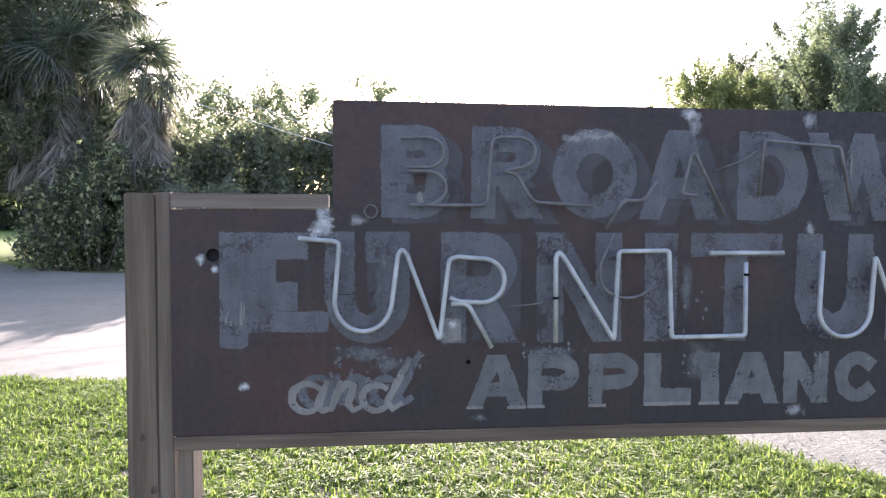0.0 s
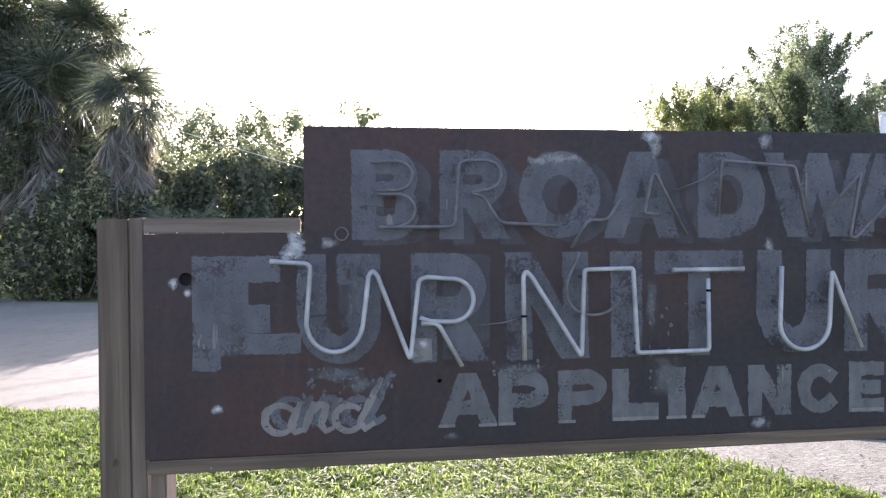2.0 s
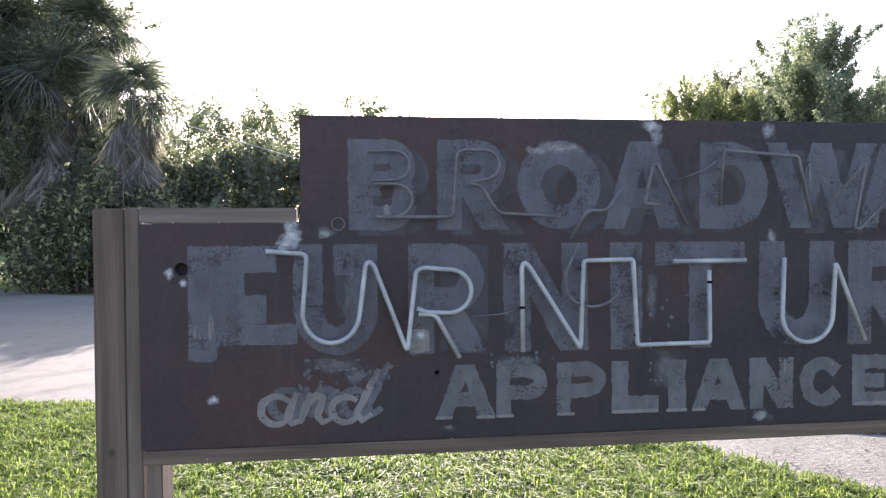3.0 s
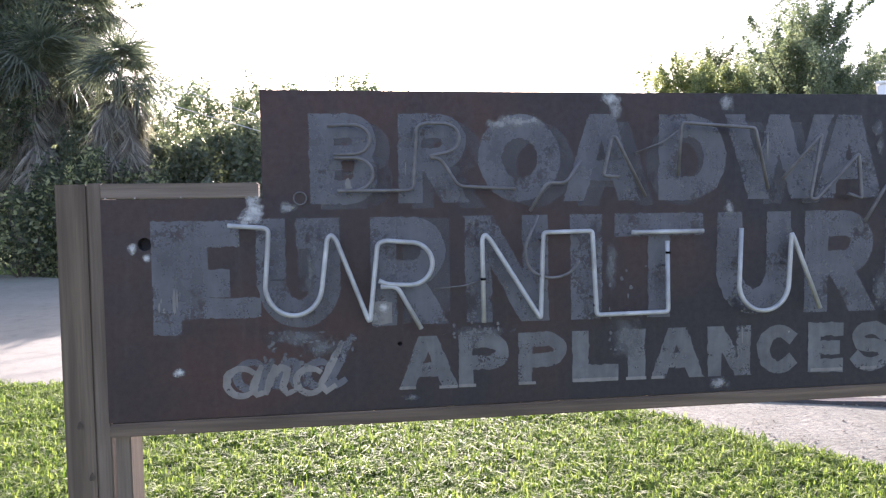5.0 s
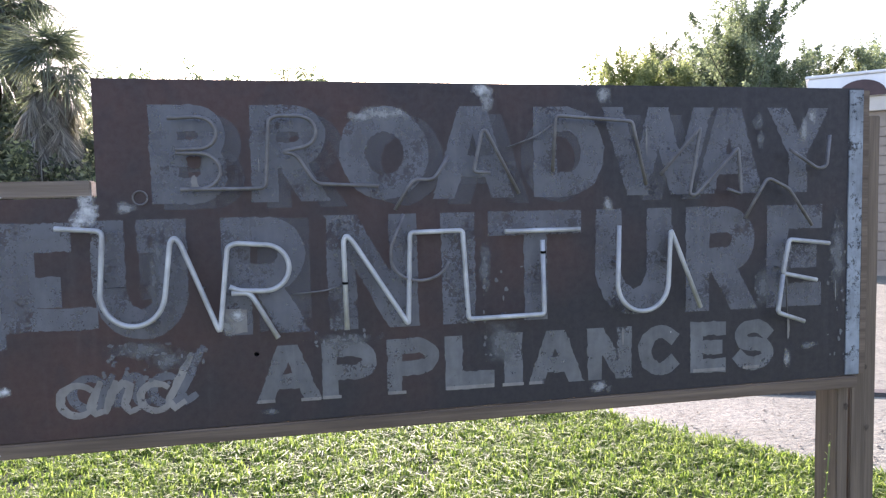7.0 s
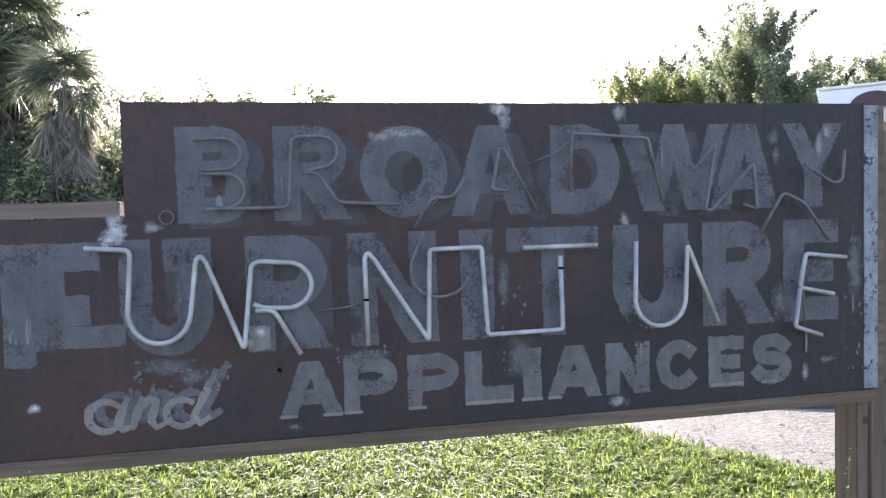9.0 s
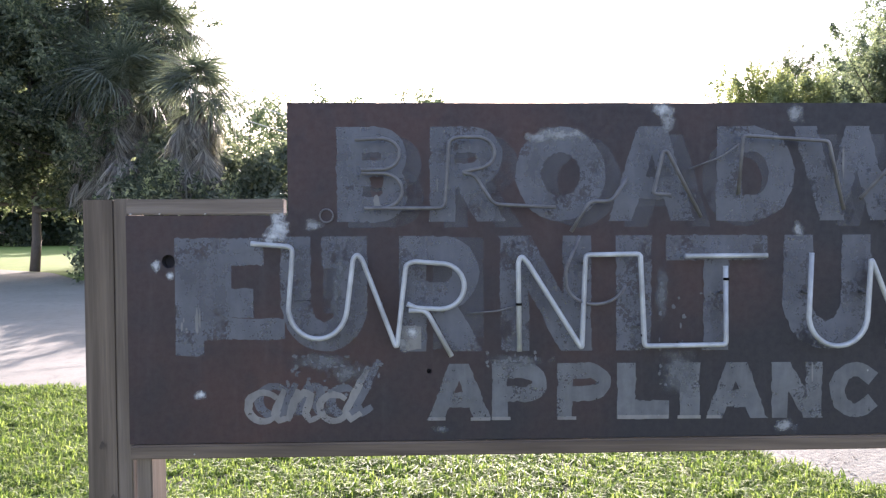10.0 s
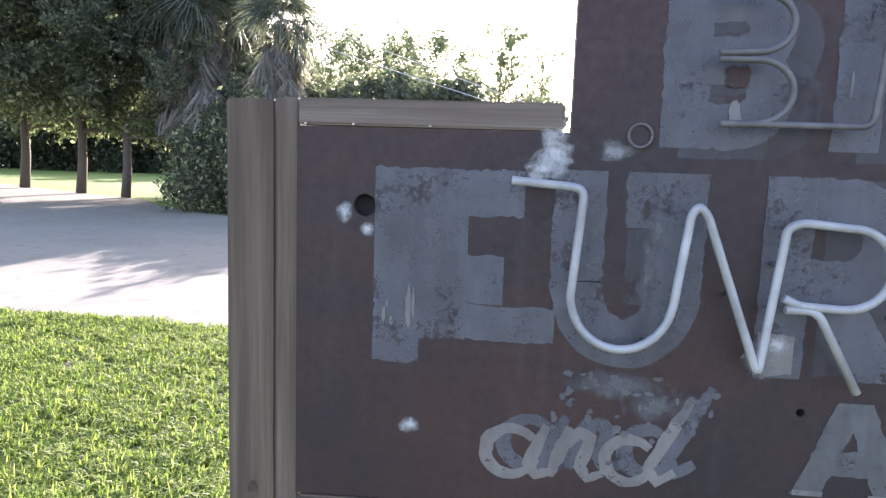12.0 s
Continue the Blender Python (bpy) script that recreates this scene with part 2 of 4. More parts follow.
def box(x0, x1, y0, y1, z0, z1, bevel=0.003, wear=0.0):
    """A sawn timber: bevelled box with slightly uneven faces."""
    bm = bmesh.new()
    bmesh.ops.create_cube(bm, size=1)
    bmesh.ops.scale(bm, vec=(x1 - x0, y1 - y0, z1 - z0), verts=bm.verts)
    bmesh.ops.translate(bm, vec=((x0 + x1) / 2, (y0 + y1) / 2, (z0 + z1) / 2), verts=bm.verts)
    if wear:
        long = max(range(3), key=lambda i: (x1 - x0, y1 - y0, z1 - z0)[i])
        es = [e for e in bm.edges if abs((e.verts[0].co - e.verts[1].co)[long]) > 1e-4]
        bmesh.ops.subdivide_edges(bm, edges=es, cuts=14, use_grid_fill=True)
        for v in bm.verts:
            n = noise.noise_vector(v.co * 3.0)
            for i in range(3):
                if i != long:
                    v.co[i] += n[i] * wear
    if bevel:
        sharp = [e for e in bm.edges if e.is_manifold and e.calc_face_angle(0) > 1.0]
        bmesh.ops.bevel(bm, geom=sharp, offset=bevel, segments=2, affect="EDGES")
    return bm


def rounded(points, radius=0.018, steps=5):
    """A polyline with its corners rounded."""
    pts = [Vector(p) for p in points]
    out = [pts[0]]
    for a, b, c in zip(pts, pts[1:], pts[2:]):
        ra = min(radius, (a - b).length * 0.45, (c - b).length * 0.45)
        p, q = b + (a - b).normalized() * ra, b + (c - b).normalized() * ra
        for i in range(steps + 1):
            t = i / steps
            out.append(p * (1 - t) ** 2 + b * 2 * t * (1 - t) + q * t * t)
    return out + [pts[-1]]


def sweep(points, radii, sides=8):
    """A round rod along points, with a radius (or one for each point)."""
    pts = [Vector(p) for p in points]
    if not isinstance(radii, (list, tuple)):
        radii = [radii] * len(pts)
    bm, rings = bmesh.new(), []
    up = Vector((0.13, 0.97, 0.21))
    for i, p in enumerate(pts):
        d = (pts[min(i + 1, len(pts) - 1)] - pts[max(i - 1, 0)]).normalized()
        u = d.cross(up).normalized()
        w = d.cross(u)
        rings.append([bm.verts.new(p + (u * math.cos(a) + w * math.sin(a)) * radii[i]) for a in [2 * math.pi * k / sides for k in range(sides)]])
    for r, s in zip(rings, rings[1:]):
        for k in range(sides):
            f = bm.faces.new((r[k], r[(k + 1) % sides], s[(k + 1) % sides], s[k]))
            f.smooth = True
    bm.faces.new(rings[0][::-1])
    bm.faces.new(rings[-1])
    bmesh.ops.recalc_face_normals(bm, faces=bm.faces)
    return bm


def arc(cx, cz, rx, rz, a0, a1, n=12):
    return [(cx + rx * math.cos(radians(a0 + (a1 - a0) * i / n)), cz + rz * math.sin(radians(a0 + (a1 - a0) * i / n))) for i in range(n + 1)]


# Strokes of the capitals in a unit box.
def glyph(ch):
    if ch == "A":
        return [[(0, 0), (0.46, 1)], [(1, 0), (0.54, 1)], [(0.22, 0.3), (0.78, 0.3)]]
    if ch == "B":
        return [[(0, 0), (0, 1)], [(0, 1), (0.55, 1)] + arc(0.6, 0.76, 0.36, 0.24, 90, -90) + [(0, 0.52)], [(0.55, 0.52)] + arc(0.6, 0.26, 0.4, 0.26, 90, -90) + [(0, 0)]]
    if ch == "C":
        return [arc(0.5, 0.5, 0.5, 0.5, 48, 312, 20)]
    if ch == "D":
        return [[(0, 0), (0, 1)], [(0, 1), (0.4, 1)] + arc(0.45, 0.5, 0.55, 0.5, 90, -90, 16) + [(0, 0)]]
    if ch == "E":
        return [[(0, 0), (0, 1)], [(0, 1), (1, 1)], [(0, 0.5), (0.85, 0.5)], [(0, 0), (1, 0)]]
    if ch == "I":
        return [[(0.5, 0), (0.5, 1)]]
    if ch == "L":
        return [[(0, 1), (0, 0)], [(0, 0), (1, 0)]]
    if ch == "N":
        return [[(0, 0), (0, 1)], [(0, 1), (1, 0)], [(1, 0), (1, 1)]]
    if ch == "O":
        return [arc(0.5, 0.5, 0.5, 0.5, 0, 360, 28)]
    if ch == "P":
        return [[(0, 0), (0, 1)], [(0, 1), (0.5, 1)] + arc(0.6, 0.72, 0.4, 0.28, 90, -90) + [(0, 0.44)]]
    if ch == "R":
        return [[(0, 0), (0, 1)], [(0, 1), (0.5, 1)] + arc(0.58, 0.74, 0.38, 0.26, 90, -90) + [(0, 0.48)], [(0.45, 0.48), (1, 0)]]
    if ch == "S":
        return [arc(0.5, 0.75, 0.46, 0.25, 25, 250, 14) + arc(0.5, 0.25, 0.5, 0.27, 80, -155, 14)]
    if ch == "T":
        return [[(0, 1), (1, 1)], [(0.5, 1), (0.5, 0)]]
    if ch == "U":
        return [[(0, 1), (0, 0.42)] + arc(0.5, 0.42, 0.5, 0.42, 180, 360, 16) + [(1, 1)]]
    if ch == "W":
        return [[(0, 1), (0.27, 0)], [(0.27, 0), (0.5, 1)], [(0.5, 1), (0.75, 0)], [(0.75, 0), (1, 1)]]
    return [[(0, 1), (0.5, 0.45)], [(1, 1), (0.5, 0.45)], [(0.5, 0.5), (0.5, 0)]]


def ribbon(bm, pts, width, y, rag=0.0012, square=0.5, taper=None, level=False):
    """A brush stroke in the board's plane, with a ragged edge; level: its ends are cut level."""
    dense = []
    for (ax, az), (bx, bz) in zip(pts, pts[1:]):
        n = max(1, int(math.hypot(bx - ax, bz - az) / 0.008))
        dense += [(ax + (bx - ax) * i / n, az + (bz - az) * i / n) for i in range(n)]
    loop = math.hypot(pts[0][0] - pts[-1][0], pts[0][1] - pts[-1][1]) < 1e-4
    if not loop:
        dense.append(pts[-1])
    rows, last = [], len(dense) - 1
    for i, (x, z) in enumerate(dense):
        a, b = (dense[i - 1], dense[(i + 1) % len(dense)]) if loop else (dense[max(0, i - 1)], dense[min(last, i + 1)])
        dx, dz = b[0] - a[0], b[1] - a[1]
        k = math.hypot(dx, dz) or 1
        nx, nz = -dz / k, dx / k
        w = width * (taper(i / last) if taper else 1.0)
        push = 0 if loop or level else square * w * (-1 if i == 0 else 1 if i == last else 0)
        if level:
            nx, nz, w = (-1.0 if dz > 0 else 1.0), 0.0, w * k / max(abs(dz), 1e-6)
        ends = []
        for side in (1, -1):
            jog = random.gauss(0, rag) + 2.2 * rag * noise.noise((x * 23 + side, z * 23, y * 900))
            ends.append(bm.verts.new((x + dx / k * push + side * nx * (w / 2 + jog), y, z + dz / k * push + side * nz * (w / 2 + jog))))
        rows.append(ends)
    for (a, b), (c, d) in zip(rows, rows[1:] + (rows[:1] if loop else [])):
        bm.faces.new((a, b, d, c))


LAYER = [0]


def layer():
    """A hair's breadth for each coat of paint, so that no two lie in one plane."""
    LAYER[0] += 1
    return LAYER[0] * 0.000006


def letter(ch, x0, x1, z0, z1, width, material, parent, y=-0.0008, label=""):
    bm = bmesh.new()
    h = width / 2
    for stroke in glyph(ch):
        slant = len(stroke) == 2 and stroke[0][0] != stroke[1][0] and stroke[0][1] != stroke[1][1]
        rise = lambda v: z0 + v * (z1 - z0) if slant and v in (0, 1) else z0 + h + v * (z1 - z0 - width)
        ribbon(bm, [(x0 + h + u * (x1 - x0 - width), rise(v)) for u, v in stroke], width, y - layer(), level=slant)
    for f in bm.faces:
        if f.normal.y > 0:
            f.normal_flip()
    return part("letter", bm, material, parent, label)


def blotch(x, z, rx, rz, material, parent, y=-0.0016, name="paint_patch", seed=0, label=""):
    """An uneven patch of paint or bare board."""
    bm = bmesh.new()
    n = 40
    y -= layer()
    ring = []
    for i in range(n):
        a = 2 * math.pi * i / n
        r = 0.85 + 0.42 * noise.noise((math.cos(a) * 1.1 + seed * 7.3, math.sin(a) * 1.1, seed)) + 0.16 * noise.noise((math.cos(a) * 5 + seed, math.sin(a) * 5, seed)) + random.uniform(-0.05, 0.05)
        ring.append(bm.verts.new((x + rx * r * math.cos(a), y, z + rz * r * math.sin(a))))
    bm.faces.new(ring[::-1])
    bm.normal_update()
    for f in bm.faces:
        if f.normal.y > 0:
            f.normal_flip()
    return part(name, bm, material, parent, label)


def splash(x, z, rx, rz, material, parent, label="smear of pale old paint"):
    """A feathered smear: a thin disc of paint about its own middle."""
    bm = bmesh.new()
    bmesh.ops.create_circle(bm, cap_ends=True, segments=24, radius=1.5, matrix=pose(0, 0, 0, 90))
    ob = part("paint_smear", bm, material, parent, label)
    ob.matrix_local = Matrix.Translation((x, -0.0024 - layer(), z)) @ Matrix.Diagonal((rx, 1, rz, 1))
    return ob


def quads(name, corners, material, parent=None, label=""):
    """One mesh from an array of loose quads, n x 4 x 3."""
    n = len(corners)
    me = bpy.data.meshes.new(name)
    me.vertices.add(n * 4)
    me.vertices.foreach_set("co", corners.reshape(-1).astype(np.float32))
    me.loops.add(n * 4)
    me.loops.foreach_set("vertex_index", np.arange(n * 4, dtype=np.int32))
    me.polygons.add(n)
    me.polygons.foreach_set("loop_start", np.arange(0, n * 4, 4, dtype=np.int32))
    me.polygons.foreach_set("loop_total", np.full(n, 4, dtype=np.int32))
    me.update(calc_edges=True)
    return hang(name, me, material, parent, label)


def leaf_quads(centres, size, rng, droop=0.3, aspect=0.5):
    """Diamond leaves at random turns about the centres."""
    n = len(centres)
    d = rng.normal(size=(n, 3))
    d[:, 2] -= droop
    d /= np.linalg.norm(d, axis=1, keepdims=True)
    s = np.cross(d, rng.normal(size=(n, 3)))
    s /= np.linalg.norm(s, axis=1, keepdims=True)
    ln = size * rng.uniform(0.6, 1.3, (n, 1))
    c = centres
    return np.stack([c, c + d * ln * 0.45 + s * ln * aspect * 0.5, c + d * ln, c + d * ln * 0.45 - s * ln * aspect * 0.5], axis=1)


# ---- ground ----
def sheet(name, outline, z, material, label, cell=0.0):
    bm = bmesh.new()
    bm.faces.new([bm.verts.new((x, y, z)) for x, y in outline])
    bmesh.ops.triangulate(bm, faces=bm.faces)
    bm.normal_update()
    for f in bm.faces:
        if f.normal.z < 0:
            f.normal_flip()
    return tagged(part(name, bm, material), label, name.split("_")[0], kind="structure")


sheet("ground", [(-900, -900), (900, -900), (900, 900), (-900, 900)], -0.03, M_FIELD, "flat grassy ground reaching to the horizon")


def wavy(points, amount, seed):
    out = []
    for (ax, ay), (bx, by) in zip(points, points[1:] + points[:1]):
        n = max(1, min(60, int(math.hypot(bx - ax, by - ay) / 0.15)))
        for i in range(n):
            x, y = ax + (bx - ax) * i / n, ay + (by - ay) * i / n
            v = noise.noise_vector((x * 1.3, y * 1.3, seed))
            out.append((x + v.x * amount, y + v.y * amount))
    return out


sheet("road", [(-60, 4.6), (1.0, 4.6), (1.0, 17.0), (-4, 17.3), (-8.6, 17.8), (-11.4, 19.8), (-14.3, 23.4), (-23.4, 29.4), (-60, 54)], -0.012, M_ROAD, "pale worn asphalt road lit by low sun")
sheet("sand_yard", [(1.0, 3.0), (6.0, -3.0), (14, -9), (40, -12), (40, 30), (1.0, 24)], -0.008, M_SAND, "pale gravelly sand yard beside the lawn")
sheet("verge", [(-11.4, 19.9), (-14.3, 23.5), (-23.4, 29.5), (-60, 54.2), (-60, 90), (0, 70), (-6, 30), (-9.4, 20.5)], -0.02, M_VERGE, "bright sunlit grass verge across the road")
LAWN = [(-30, -12), (8, -12), (6, -2), (3.9, 0.9), (3.15, 1.95), (2.9, 2.3), (2.6, 2.6), (2.3, 3.15), (1.5, 4.1), (0.2, 4.9), (-2.9, 5.15), (-5.4, 5.35), (-12, 5.7), (-30, 6.5)]
sheet("lawn_ground", wavy(LAWN, 0.07, 3), 0.0, M_LAWN, "mown lawn soil under the grass")


def inside(x, y, poly):
    hit = np.zeros(len(x), bool)
    for (ax, ay), (bx, by) in zip(poly, poly[1:] + poly[:1]):
        cross = (ay > y) != (by > y)
        hit ^= cross & (x < (bx - ax) * (y - ay) / ((by - ay) or 1e-9) + ax)
    return hit


def grass(name, x0, x1, y0, y1, count, length, width, seed, label):
    rng = np.random.default_rng(seed)
    tufts = count // 9
    tx, ty, tall = rng.uniform(x0, x1, tufts), rng.uniform(y0, y1, tufts), rng.uniform(0.55, 1.3, tufts)
    thin = np.sin(tx * 2.1 + 1.3 * np.sin(ty * 1.7)) * np.sin(ty * 2.6 + np.sin(tx * 3.1)) + 0.6 * np.sin(tx * 7 + ty * 5) * np.sin(ty * 8 - tx * 3)
    ok = rng.uniform(-1.5, 1, tufts) < 0.66 - 1.0 * thin
    tx, ty, tall = tx[ok], ty[ok], tall[ok] * (1.0 - 0.22 * thin[ok])
    x, y = np.repeat(tx, 9) + rng.normal(0, 0.016, len(tx) * 9), np.repeat(ty, 9) + rng.normal(0, 0.016, len(tx) * 9)
    keep = inside(x, y, LAWN)
    x, y, tall = x[keep], y[keep], np.repeat(tall, 9)[keep]
    n = len(x)
    a = rng.uniform(0, 2 * np.pi, n)
    lean = np.abs(rng.normal(0.85, 0.45, n))
    h = length * rng.uniform(0.6, 1.2, n) * tall
    out = np.stack([np.cos(a), np.sin(a), np.zeros(n)], 1)
    side = np.stack([-np.sin(a), np.cos(a), np.zeros(n)], 1) * (width * rng.uniform(0.6, 1.2, n))[:, None] / 2
    root = np.stack([x, y, np.zeros(n)], 1)
    up = np.array([0, 0, 1.0])
    mid = root + up * (h * 0.62)[:, None] + out * (h * 0.35 * lean)[:, None]
    tip = root + up * (h * (1.0 - 0.35 * lean))[:, None] + out * (h * 0.95 * lean)[:, None]
    # both halves of a blade share one mesh island
    verts = np.stack([root - side, root + side, mid - side, mid + side, tip - side * 0.15, tip + side * 0.15], 1)
    me = bpy.data.meshes.new(name)
    me.vertices.add(n * 6)
    me.vertices.foreach_set("co", verts.reshape(-1).astype(np.float32))
    idx = (np.arange(n)[:, None] * 6 + np.array([0, 1, 3, 2, 2, 3, 5, 4])[None]).reshape(-1).astype(np.int32)
    me.loops.add(n * 8)
    me.loops.foreach_set("vertex_index", idx)
    me.polygons.add(n * 2)
    me.polygons.foreach_set("loop_start", np.arange(0, n * 8, 4, dtype=np.int32))
    me.polygons.foreach_set("loop_total", np.full(n * 2, 4, dtype=np.int32))
    me.update(calc_edges=True)
    return tagged(hang(name, me, M_BLADE), label, "grass", kind="stuff")


grass("grass", -6.5, 4.0, 0.3, 5.7, 500000, 0.068, 0.0088, 5, "bright green coarse lawn grass lit from behind")
grass("grass", -9.0, 6.5, -5.0, 0.3, 110000, 0.070, 0.014, 6, "bright green coarse lawn grass around the sign")


def pebbles(count, seed):
    rng = np.random.default_rng(seed)
    x, y = rng.uniform(1.4, 9, count), rng.uniform(1.2, 9, count)
    ok = ~inside(x, y, LAWN)
    c = np.stack([x[ok], y[ok], np.full(ok.sum(), 0.0)], 1)
    n = len(c)
    s = 0.002 + 0.016 * rng.uniform(0, 1, (n, 1)) ** 6
    ax = np.stack([np.array(v) for v in ((1, 0, 0), (0, 1, 0), (-1, 0, 0), (0, -1, 0), (0, 0, 0.45))]).astype(float)
    v = c[:, None, :] + ax[None] * s[:, None, :] * rng.uniform(0.6, 1.3, (n, 5, 1))
    f = np.concatenate([np.arange(n)[:, None] * 5 + np.array(t)[None] for t in ((0, 1, 4), (1, 2, 4), (2, 3, 4), (3, 0, 4))])
    me = bpy.data.meshes.new("pebbles")
    me.from_pydata(v.reshape(-1, 3).tolist(), [], f.tolist())
    return tagged(hang("pebbles", me, M_STONE), "small loose stones and clods on the sand", "pebbles", kind="stuff")


pebbles(16000, 4)


# ---- the sign ----
LEFT, STEP, RIGHT, FOOT, LOW_TOP, TOP = -0.745, -0.352, 1.657, 1.131, 1.692, 1.960
RISE = 0.019
sign = empty("shop_sign")
tagged(sign, "old dark painted shop sign with faded lettering on timber posts", "sign")


HOLES = ((-0.643, 1.580, 0.0165), (-0.010, 1.308, 0.0060))


def sign_board():
    """The stepped board, with blind cable holes sunk into its face."""
    bm = bmesh.new()
    top = [(RIGHT + (STEP - RIGHT) * i / 30, TOP + 0.004 * i / 30 + 0.0014 * noise.noise((i * 0.7, 3, 0))) for i in range(31)]
    outline = [(LEFT, FOOT), (RIGHT, FOOT + RISE)] + top + [(STEP, LOW_TOP), (LEFT, LOW_TOP)]
    front = [bm.verts.new((x, 0, z)) for x, z in outline]
    back = [bm.verts.new((x, 0.028, z)) for x, z in outline]
    edges = [bm.edges.new((a, b)) for a, b in zip(front, front[1:] + front[:1])]
    cups = []
    for x, z, r in HOLES:
        ring, deep = [[bm.verts.new((x + r * math.cos(a), y, z + r * math.sin(a))) for a in [2 * math.pi * i / 28 for i in range(28)]] for y in (0, 0.025)]
        edges += [bm.edges.new((a, b)) for a, b in zip(ring, ring[1:] + ring[:1])]
        cups.append((ring, deep))
    bmesh.ops.triangle_fill(bm, edges=edges, use_beauty=True, normal=(0, -1, 0))
    for ring, deep in cups:
        walls = [bm.faces.new((ring[i - 1], ring[i], deep[i], deep[i - 1])) for i in range(28)] + [bm.faces.new(deep)]
        for f in walls:
            f.material_index = 1
    for i in range(len(front)):
        bm.faces.new((front[i - 1], front[i], back[i], back[i - 1]))
    bm.faces.new(back)
    bmesh.ops.recalc_face_normals(bm, faces=bm.faces)
    ob = part("board", bm, M_BOARD, sign, "dark brown board with worn, chalky paint")
    ob.data.materials.append(M_CUP)
    return ob


board = sign_board()
# edge strip where the paint has gone
part("edge_strip", box(1.612, 1.655, -0.0035, 0.0, 1.153, 1.955, 0.0), M_ZINC, sign, "bare bluish metal edge with paint worn away")

TOP_ROW = (1.675, 1.905)
MID_ROW = (1.357, 1.640)
LOW_ROW = (1.187, 1.326)
# older lettering that shows through
for ch, x0, x1 in (("B", -0.205, -0.020), ("R", 0.03, 0.215), ("O", 0.25, 0.46), ("A", 0.47, 0.68), ("O", 0.66, 0.86), ("W", 0.93, 1.22)):
    letter(ch, x0, x1, TOP_ROW[0] - 0.014, TOP_ROW[1] - 0.02, 0.055, M_GHOST, sign, -0.0003, "ghost of an older painted letter")
for ch, x0, x1 in (("B", -0.232, -0.059), ("R", -0.006, 0.175), ("O", 0.202, 0.422), ("A", 0.430, 0.640), ("D", 0.694, 0.885), ("W", 0.882, 1.194), ("A", 1.145, 1.345), ("Y", 1.363, 1.543)):
    letter(ch, x0, x1, *TOP_ROW, 0.062 if ch in "BROD" else 0.055, M_GREY, sign, label="faded grey painted capital " + ch)


def letter_f():
    bm = bmesh.new()
    for i, (x0, x1, z0, z1) in enumerate(((-0.628, -0.491, 1.387, 1.636), (-0.629, -0.559, 1.350, 1.389), (-0.492, -0.412, 1.570, 1.636), (-0.492, -0.438, 1.443, 1.513), (-0.492, -0.362, 1.389, 1.440))):
        zm = (z0 + z1) / 2
        ribbon(bm, [(x0, zm), (x1, zm)], z1 - z0, -0.0008 - layer(), square=0.0)
    for f in bm.faces:
        if f.normal.y > 0:
            f.normal_flip()
    return part("letter", bm, M_GREY, sign, "faded grey painted capital F with broad arms")


letter_f()
ghost = bmesh.new()
ribbon(ghost, [(0.0, 1.50), (0.124, 1.50)], 0.275, -0.0003 - layer(), square=0.0)
part("letter_ghost", ghost, M_GHOST, sign, "ghost panel of an older letter")
for ch, x0, x1, w in (("U", -0.372, -0.158, 0.074), ("R", -0.082, 0.119, 0.066), ("N", 0.165, 0.388, 0.070), ("I", 0.449, 0.537, 0.086), ("T", 0.571, 0.821, 0.062), ("U", 0.861, 1.077, 0.072), ("R", 1.118, 1.329, 0.070), ("E", 1.360, 1.531, 0.066)):
    letter(ch, x0, x1, *MID_ROW, w, M_GREY, sign, label="faded grey painted capital " + ch)
for ch, x0, x1, w in (("A", -0.012, 0.139, 0.038), ("P", 0.145, 0.281, 0.038), ("P", 0.305, 0.438, 0.038), ("L", 0.453, 0.582, 0.046), ("I", 0.605, 0.660, 0.050), ("A", 0.673, 0.823, 0.040), ("N", 0.836, 0.961, 0.040), ("C", 0.980, 1.107, 0.038), ("E", 1.132, 1.238, 0.038), ("S", 1.260, 1.385, 0.038)):
    letter(ch, x0, x1, *LOW_ROW, w, M_PALE, sign, label="pale grey painted capital " + ch)


def script_word(dx, dz, width, material, y, label):
    """The slanted word "and", one brush-written letter after another."""
    brush = lambda t: 0.7 + 0.5 * math.sin(math.pi * t)
    strokes = (
        ("a", [arc(-0.416, 1.222, 0.038, 0.036, 40, 340, 18), [(-0.365, 1.262), (-0.390, 1.205), (-0.378, 1.188), (-0.352, 1.198)]]),
        ("n", [[(-0.332, 1.262), (-0.356, 1.190)], [(-0.350, 1.222), (-0.318, 1.258), (-0.300, 1.250), (-0.314, 1.205), (-0.302, 1.188), (-0.276, 1.200)]]),
        ("d", [arc(-0.244, 1.220, 0.034, 0.033, 40, 330, 16), [(-0.160, 1.318), (-0.216, 1.210), (-0.202, 1.189), (-0.180, 1.204)]]),
    )
    for ch, lines in strokes:
        bm = bmesh.new()
        for pts in lines:
            ribbon(bm, [(px + dx, pz + dz) for px, pz in pts], width, y - layer(), rag=0.0007, square=0.3, taper=brush)
        for f in bm.faces:
            if f.normal.y > 0:
                f.normal_flip()
        part("letter", bm, material, sign, label + ch)


for x, z0, z1, w, m in ((-0.242, 1.562, 1.640, 0.056, M_GREY), (-0.252, 1.452, 1.560, 0.032, M_GHOST)):
    panel = bmesh.new()
    ribbon(panel, [(x, z1), (x, z0)], w, -0.0005 - layer(), square=0.0)
    part("letter_ghost", panel, m, sign, "ghost panel of an older letter")
